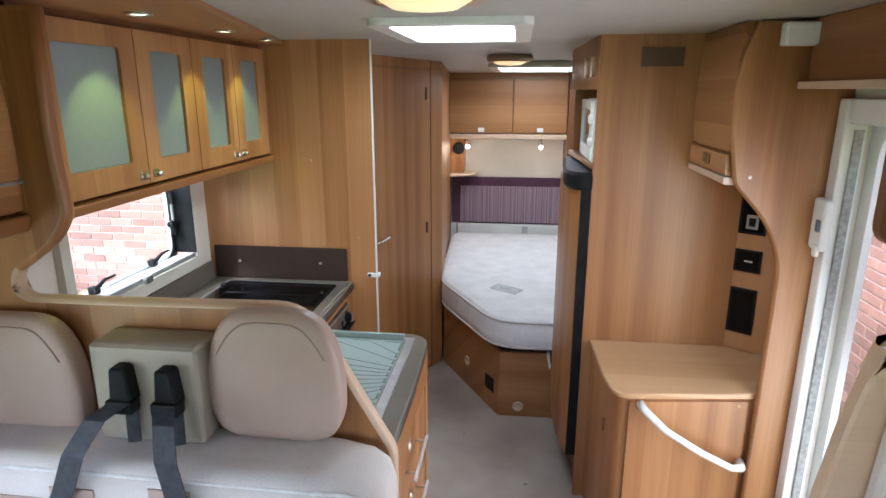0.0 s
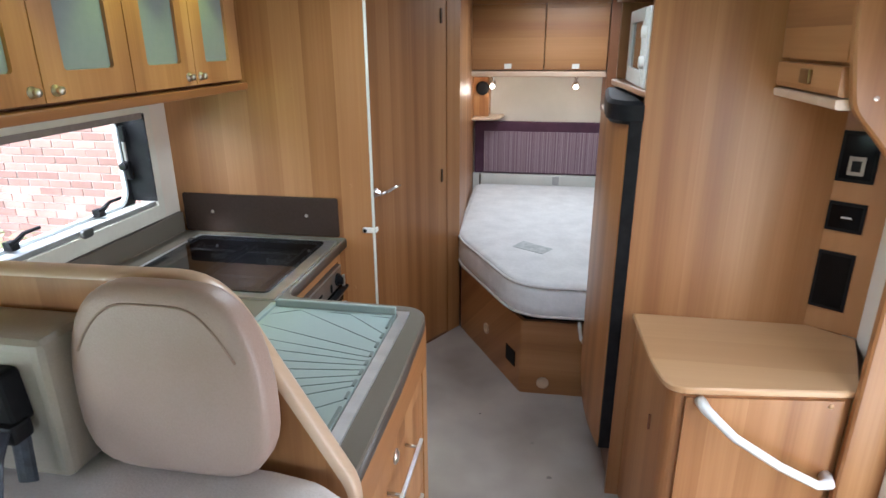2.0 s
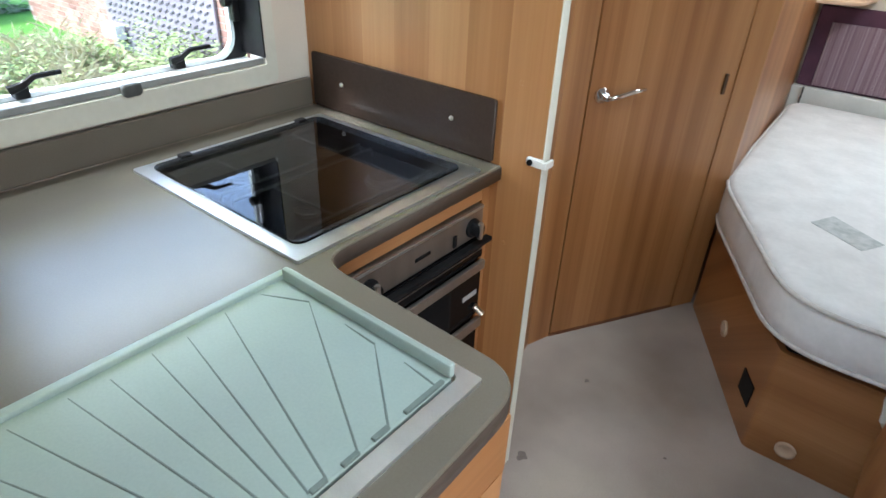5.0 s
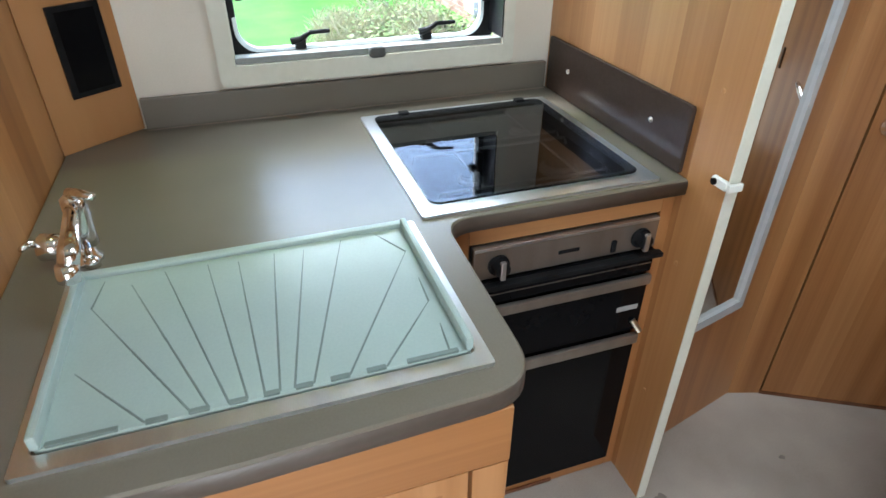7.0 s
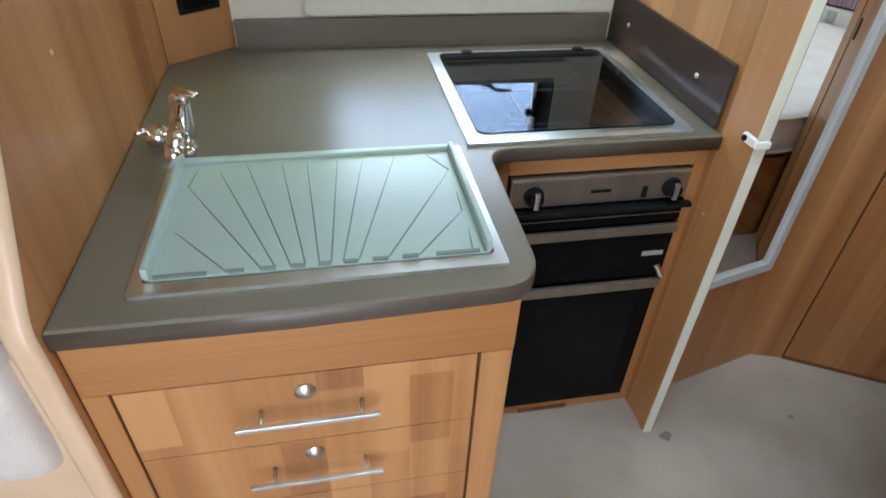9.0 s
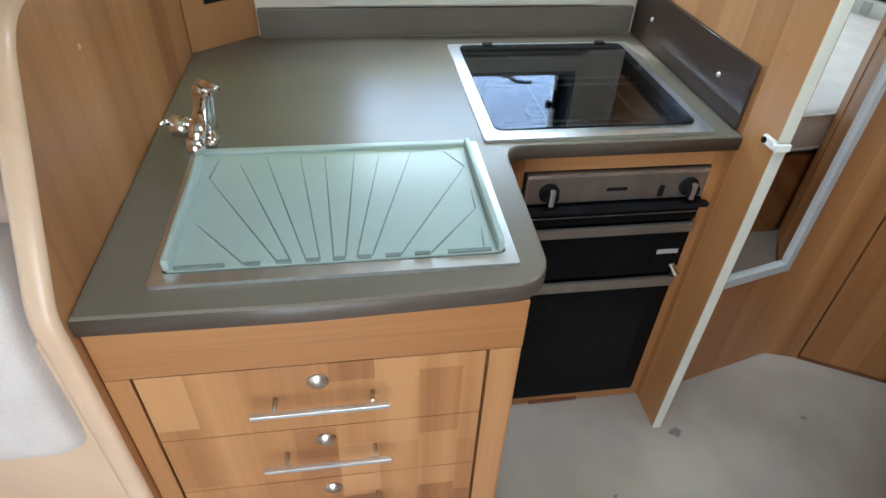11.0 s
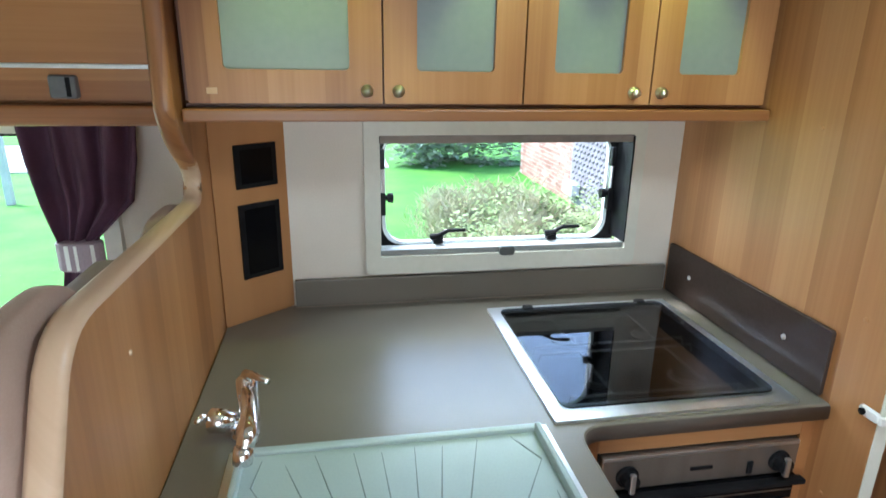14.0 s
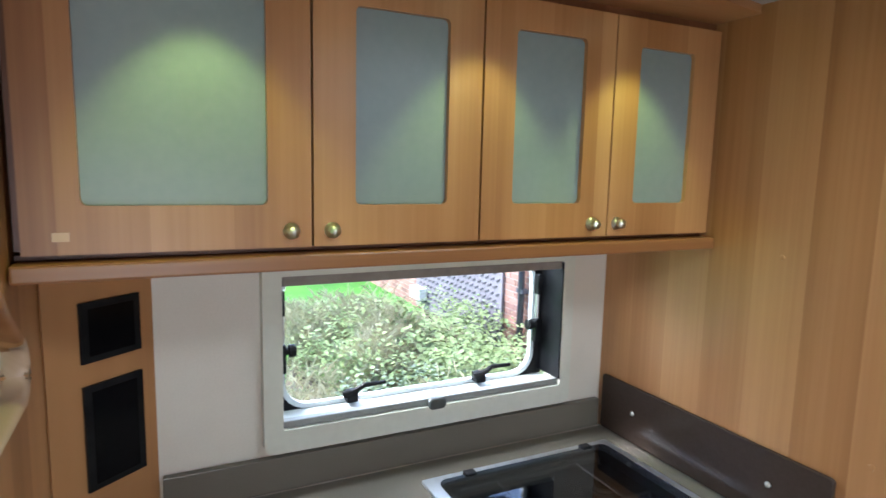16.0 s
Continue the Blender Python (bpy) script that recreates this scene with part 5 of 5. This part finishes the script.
def brick_wall(name, label, p, way, length, z0, z1, near, seed):
    """A wall of separate bricks over a mortar core; bricks in the near stretch are parts."""
    rnd = random.Random(seed)
    way = Vector(way).normalized()
    out = Vector((way.y, -way.x))
    p = Vector(p)
    q = p + way * length
    back = out * -0.22
    core = setting(name, loft(bmesh.new(), [[(*a, z) for a in (p, q, q + back, p + back)] for z in (z0, z1)]), MORTAR, label, "brick wall")
    me = bpy.data.meshes.new("brick")
    bm = bmesh.new()
    box(bm, 0, 0.215, -0.05, 0.006, 0, 0.065, bevel=0.003, seg=1)
    bm.to_mesh(me)
    bm.free()
    me.materials.append(BRICK)
    turn = Matrix(((way.x, -out.x * -1, 0, 0), (way.y, out.y, 0, 0), (0, 0, 1, 0), (0, 0, 0, 1)))
    single, verts, faces = 0, [], []
    rows = int((z1 - z0) / 0.075)
    for r in range(rows):
        s = -(r % 2) * 0.1125 + 0.115
        while s + 0.22 < length:
            z = z0 + r * 0.075
            o = p + way * s + out * rnd.uniform(-0.001, 0.0025)
            if near[0] < s < near[1] and near[2] < z < near[3] and single < 300:
                b = new("brick", me)
                b.matrix_world = Matrix.Translation((o.x, o.y, z)) @ turn
                b.parent = core
                single += 1
            else:
                k = len(verts)
                for a, c, h in ((0, -0.05, 0), (0.215, -0.05, 0), (0.215, 0.005, 0), (0, 0.005, 0), (0, -0.05, 0.065), (0.215, -0.05, 0.065), (0.215, 0.005, 0.065), (0, 0.005, 0.065)):
                    w = o + way * a + out * c
                    verts.append((w.x, w.y, z + h))
                faces += [tuple(k + i for i in f) for f in ((3, 2, 1, 0), (4, 5, 6, 7), (0, 1, 5, 4), (1, 2, 6, 5), (2, 3, 7, 6), (3, 0, 4, 7))]
            s += 0.225
    rest = bpy.data.meshes.new("far_bricks")
    rest.from_pydata(verts, [], faces)
    rest.materials.append(BRICK_FAR)
    ob = new("far_bricks", rest)
    ob.parent = core
    tagged(ob, kind="stuff")
    return core


BRICK_FAR = mottled("red_brick_far", (0.32, 0.16, 0.122), (0.44, 0.245, 0.192), 2.5, 0.85, bump=0.5, fine=90)
n, l = BRICK_FAR.node_tree.nodes, BRICK_FAR.node_tree.links
geo, hs, ma = n.new("ShaderNodeNewGeometry"), n.new("ShaderNodeHueSaturation"), n.new("ShaderNodeMath")
ma.operation, ma.inputs[1].default_value, ma.inputs[2].default_value = "MULTIPLY_ADD", 0.6, 0.7
l.new(geo.outputs["Random Per Island"], ma.inputs[0])
l.new(ma.outputs[0], hs.inputs["Value"])
src = n["Principled BSDF"].inputs["Base Color"].links[0].from_socket
l.new(src, hs.inputs["Color"])
l.new(hs.outputs["Color"], n["Principled BSDF"].inputs["Base Color"])
brick_wall("wall_house", "red brick house wall beyond the lawn", (-11.5, 5.3), (1, 0), 10.6, G, 2.6, (6.0, 9.5, 0.3, 1.5), 3)
brick_wall("wall_neighbour", "red brick wall close beside the entrance", (2.6, 5.6), (0, -1), 7.5, G, 2.6, (0.3, 3.2, -0.1, 1.7), 5)

# pierced dark panel, pipe and vent box on the house wall
lat = holder("tile_panel", "grey-purple patterned panel on the brick wall", "wall panel", at=(-7.2, 5.25, -0.5))
part("backing", B(-8.62, -5.99, 5.255, 5.285, -0.60, 1.9), mottled("grey_purple_panel", (0.20, 0.17, 0.19), (0.27, 0.235, 0.255), 3, 0.7), lat)
bm = bmesh.new()
for r in range(26):
    for c in range(20):
        x, z = -8.55 + c * 0.135 + (r % 2) * 0.0675, -0.5 + r * 0.09
        if x < -6.09:
            loft(bm, [[(x, y, z), (x + 0.075, y, z + 0.028), (x + 0.075, y, z + 0.052), (x, y, z + 0.024)] for y in (5.245, 5.256)])
dash = part("dashes", bm, mottled("dark_dash", (0.05, 0.045, 0.055), (0.09, 0.08, 0.095), 9, 0.7), lat)
tagged(dash, kind="stuff")
pipe = holder("drainpipe", "dark grey drainpipe on the house wall", "drainpipe", at=(-5.53, 5.2, G))
part("pipe", L((-5.53, 5.23, G), (0, 0, 1), [(0, 0.04), (3.1, 0.04)], 14), mottled("grey_pipe", (0.05, 0.055, 0.07), (0.09, 0.095, 0.115), 4, 0.5), pipe, smooth=True)
for z in (0.2, 1.6):
    part("bracket", B(-5.60, -5.46, 5.20, 5.294, z, z + 0.05, bevel=0.005), bpy.data.materials["grey_pipe"], pipe)
thing("vent_box", B(-8.55, -8.16, 5.10, 5.244, -0.44, -0.25, bevel=0.02), WHITE, "white plastic vent box low on the wall", "vent")


def foliage(name, label, material, clumps, leaf, count, category, seed, upright=0.0, kind=""):
    """Many small bent leaves spread through uneven clumps (x, y, z, rx, ry, rz)."""
    rnd = random.Random(seed)
    verts, faces = [], []
    for i in range(count):
        c = clumps[i % len(clumps)]
        while True:
            d = Vector((rnd.uniform(-1, 1), rnd.uniform(-1, 1), rnd.uniform(-1, 1)))
            if 0.25 < d.length < 1.0 * rnd.uniform(0.75, 1.1):
                break
        p = Vector((c[0] + d.x * c[3], c[1] + d.y * c[4], max(G + 0.02, c[2] + d.z * c[5])))
        a, s = rnd.uniform(0, 6.283), leaf * rnd.uniform(0.6, 1.5)
        out = Vector((math.cos(a), math.sin(a), rnd.uniform(-0.5, 0.6) + upright)).normalized()
        side = out.cross(Vector((rnd.uniform(-0.3, 0.3), rnd.uniform(-0.3, 0.3), 1))).normalized()
        w = s * (0.035 if upright else 0.36)
        k = len(verts)
        mid = p + out * s * 0.5 + Vector((0, 0, s * 0.08))
        verts += [tuple(p), tuple(mid + side * w), tuple(p + out * s), tuple(mid - side * w)]
        faces += [(k, k + 1, k + 2), (k, k + 2, k + 3)]
    me = bpy.data.meshes.new(name)
    me.from_pydata(verts, [], faces)
    me.materials.append(material)
    return tagged(new(name, me), label, category, kind=kind)


def random_clumps(n, x0, x1, y0, y1, h, seed):
    rnd = random.Random(seed)
    return [(rnd.uniform(x0, x1), rnd.uniform(y0, y1), G + h * rnd.uniform(0.2, 0.7), rnd.uniform(0.25, 0.6), rnd.uniform(0.25, 0.6), h * rnd.uniform(0.35, 0.7)) for _ in range(n)]


DARK_LEAF = mottled("grey_green_leaves", (0.20, 0.26, 0.17), (0.36, 0.42, 0.30), 3.0, 0.8, fine=20, gloss=0.1)
foliage("shrub_bed", "low pale green shrubs in the flower bed", LEAF, random_clumps(44, -6.8, -3.0, 3.0, 5.0, 0.7, 11), 0.05, 26000, "shrubs", 1, kind="stuff")
foliage("dry_grass_bed", "straw-coloured tufts of dry grass in the bed", STRAW, random_clumps(20, -6.8, -3.6, 2.5, 3.9, 0.7, 12), 0.15, 11000, "dry grass", 2, 0.9, kind="stuff")
foliage("ground_cover", "small-leaved ground cover at the bed's edge", DARK_LEAF, random_clumps(30, -4.4, -2.4, 2.4, 4.8, 0.5, 13), 0.04, 14000, "shrubs", 3, kind="stuff")
foliage("lawn_edge_shrub", "large grey-green shrub at the end of the lawn", DARK_LEAF, random_clumps(16, -13.6, -12.2, 2.9, 5.6, 1.6, 14), 0.13, 5200, "shrub", 4)
foliage("far_hedge", "far dark hedge beyond the lawn", DARK_LEAF, random_clumps(60, -24, -21, -24, 14, 3.6, 15), 0.4, 8000, "hedge", 5, kind="stuff")
setting("path", B(-16, -12.2, -30, 2.6, G + 0.004, G + 0.03), PALE_PATH, "pale concrete path beyond the lawn", "path")
setting("soil_bed", P(rounded([(-8.2, 5.28, 0), (-7.5, 3.0, 0.5), (-4.2, 2.2, 0.6), (-2.4, 2.6, 0.4), (-2.0, 5.28, 0)], 5), "z", G + 0.004, G + 0.05), DIRT, "bare soil of the flower bed", "soil")
gp = holder("fence_post", "pale grey weathered post standing beyond the lawn", "post", at=(-9.45, -3.43, G))
part("shaft", B(-9.50, -9.40, -3.48, -3.38, G, 1.75, bevel=0.01), mottled("weathered_grey_post", (0.34, 0.34, 0.33), (0.45, 0.45, 0.43), 3, 0.7), gp)
part("cap", B(-9.515, -9.385, -3.495, -3.365, 1.75, 1.80, bevel=0.015), bpy.data.materials["weathered_grey_post"], gp)
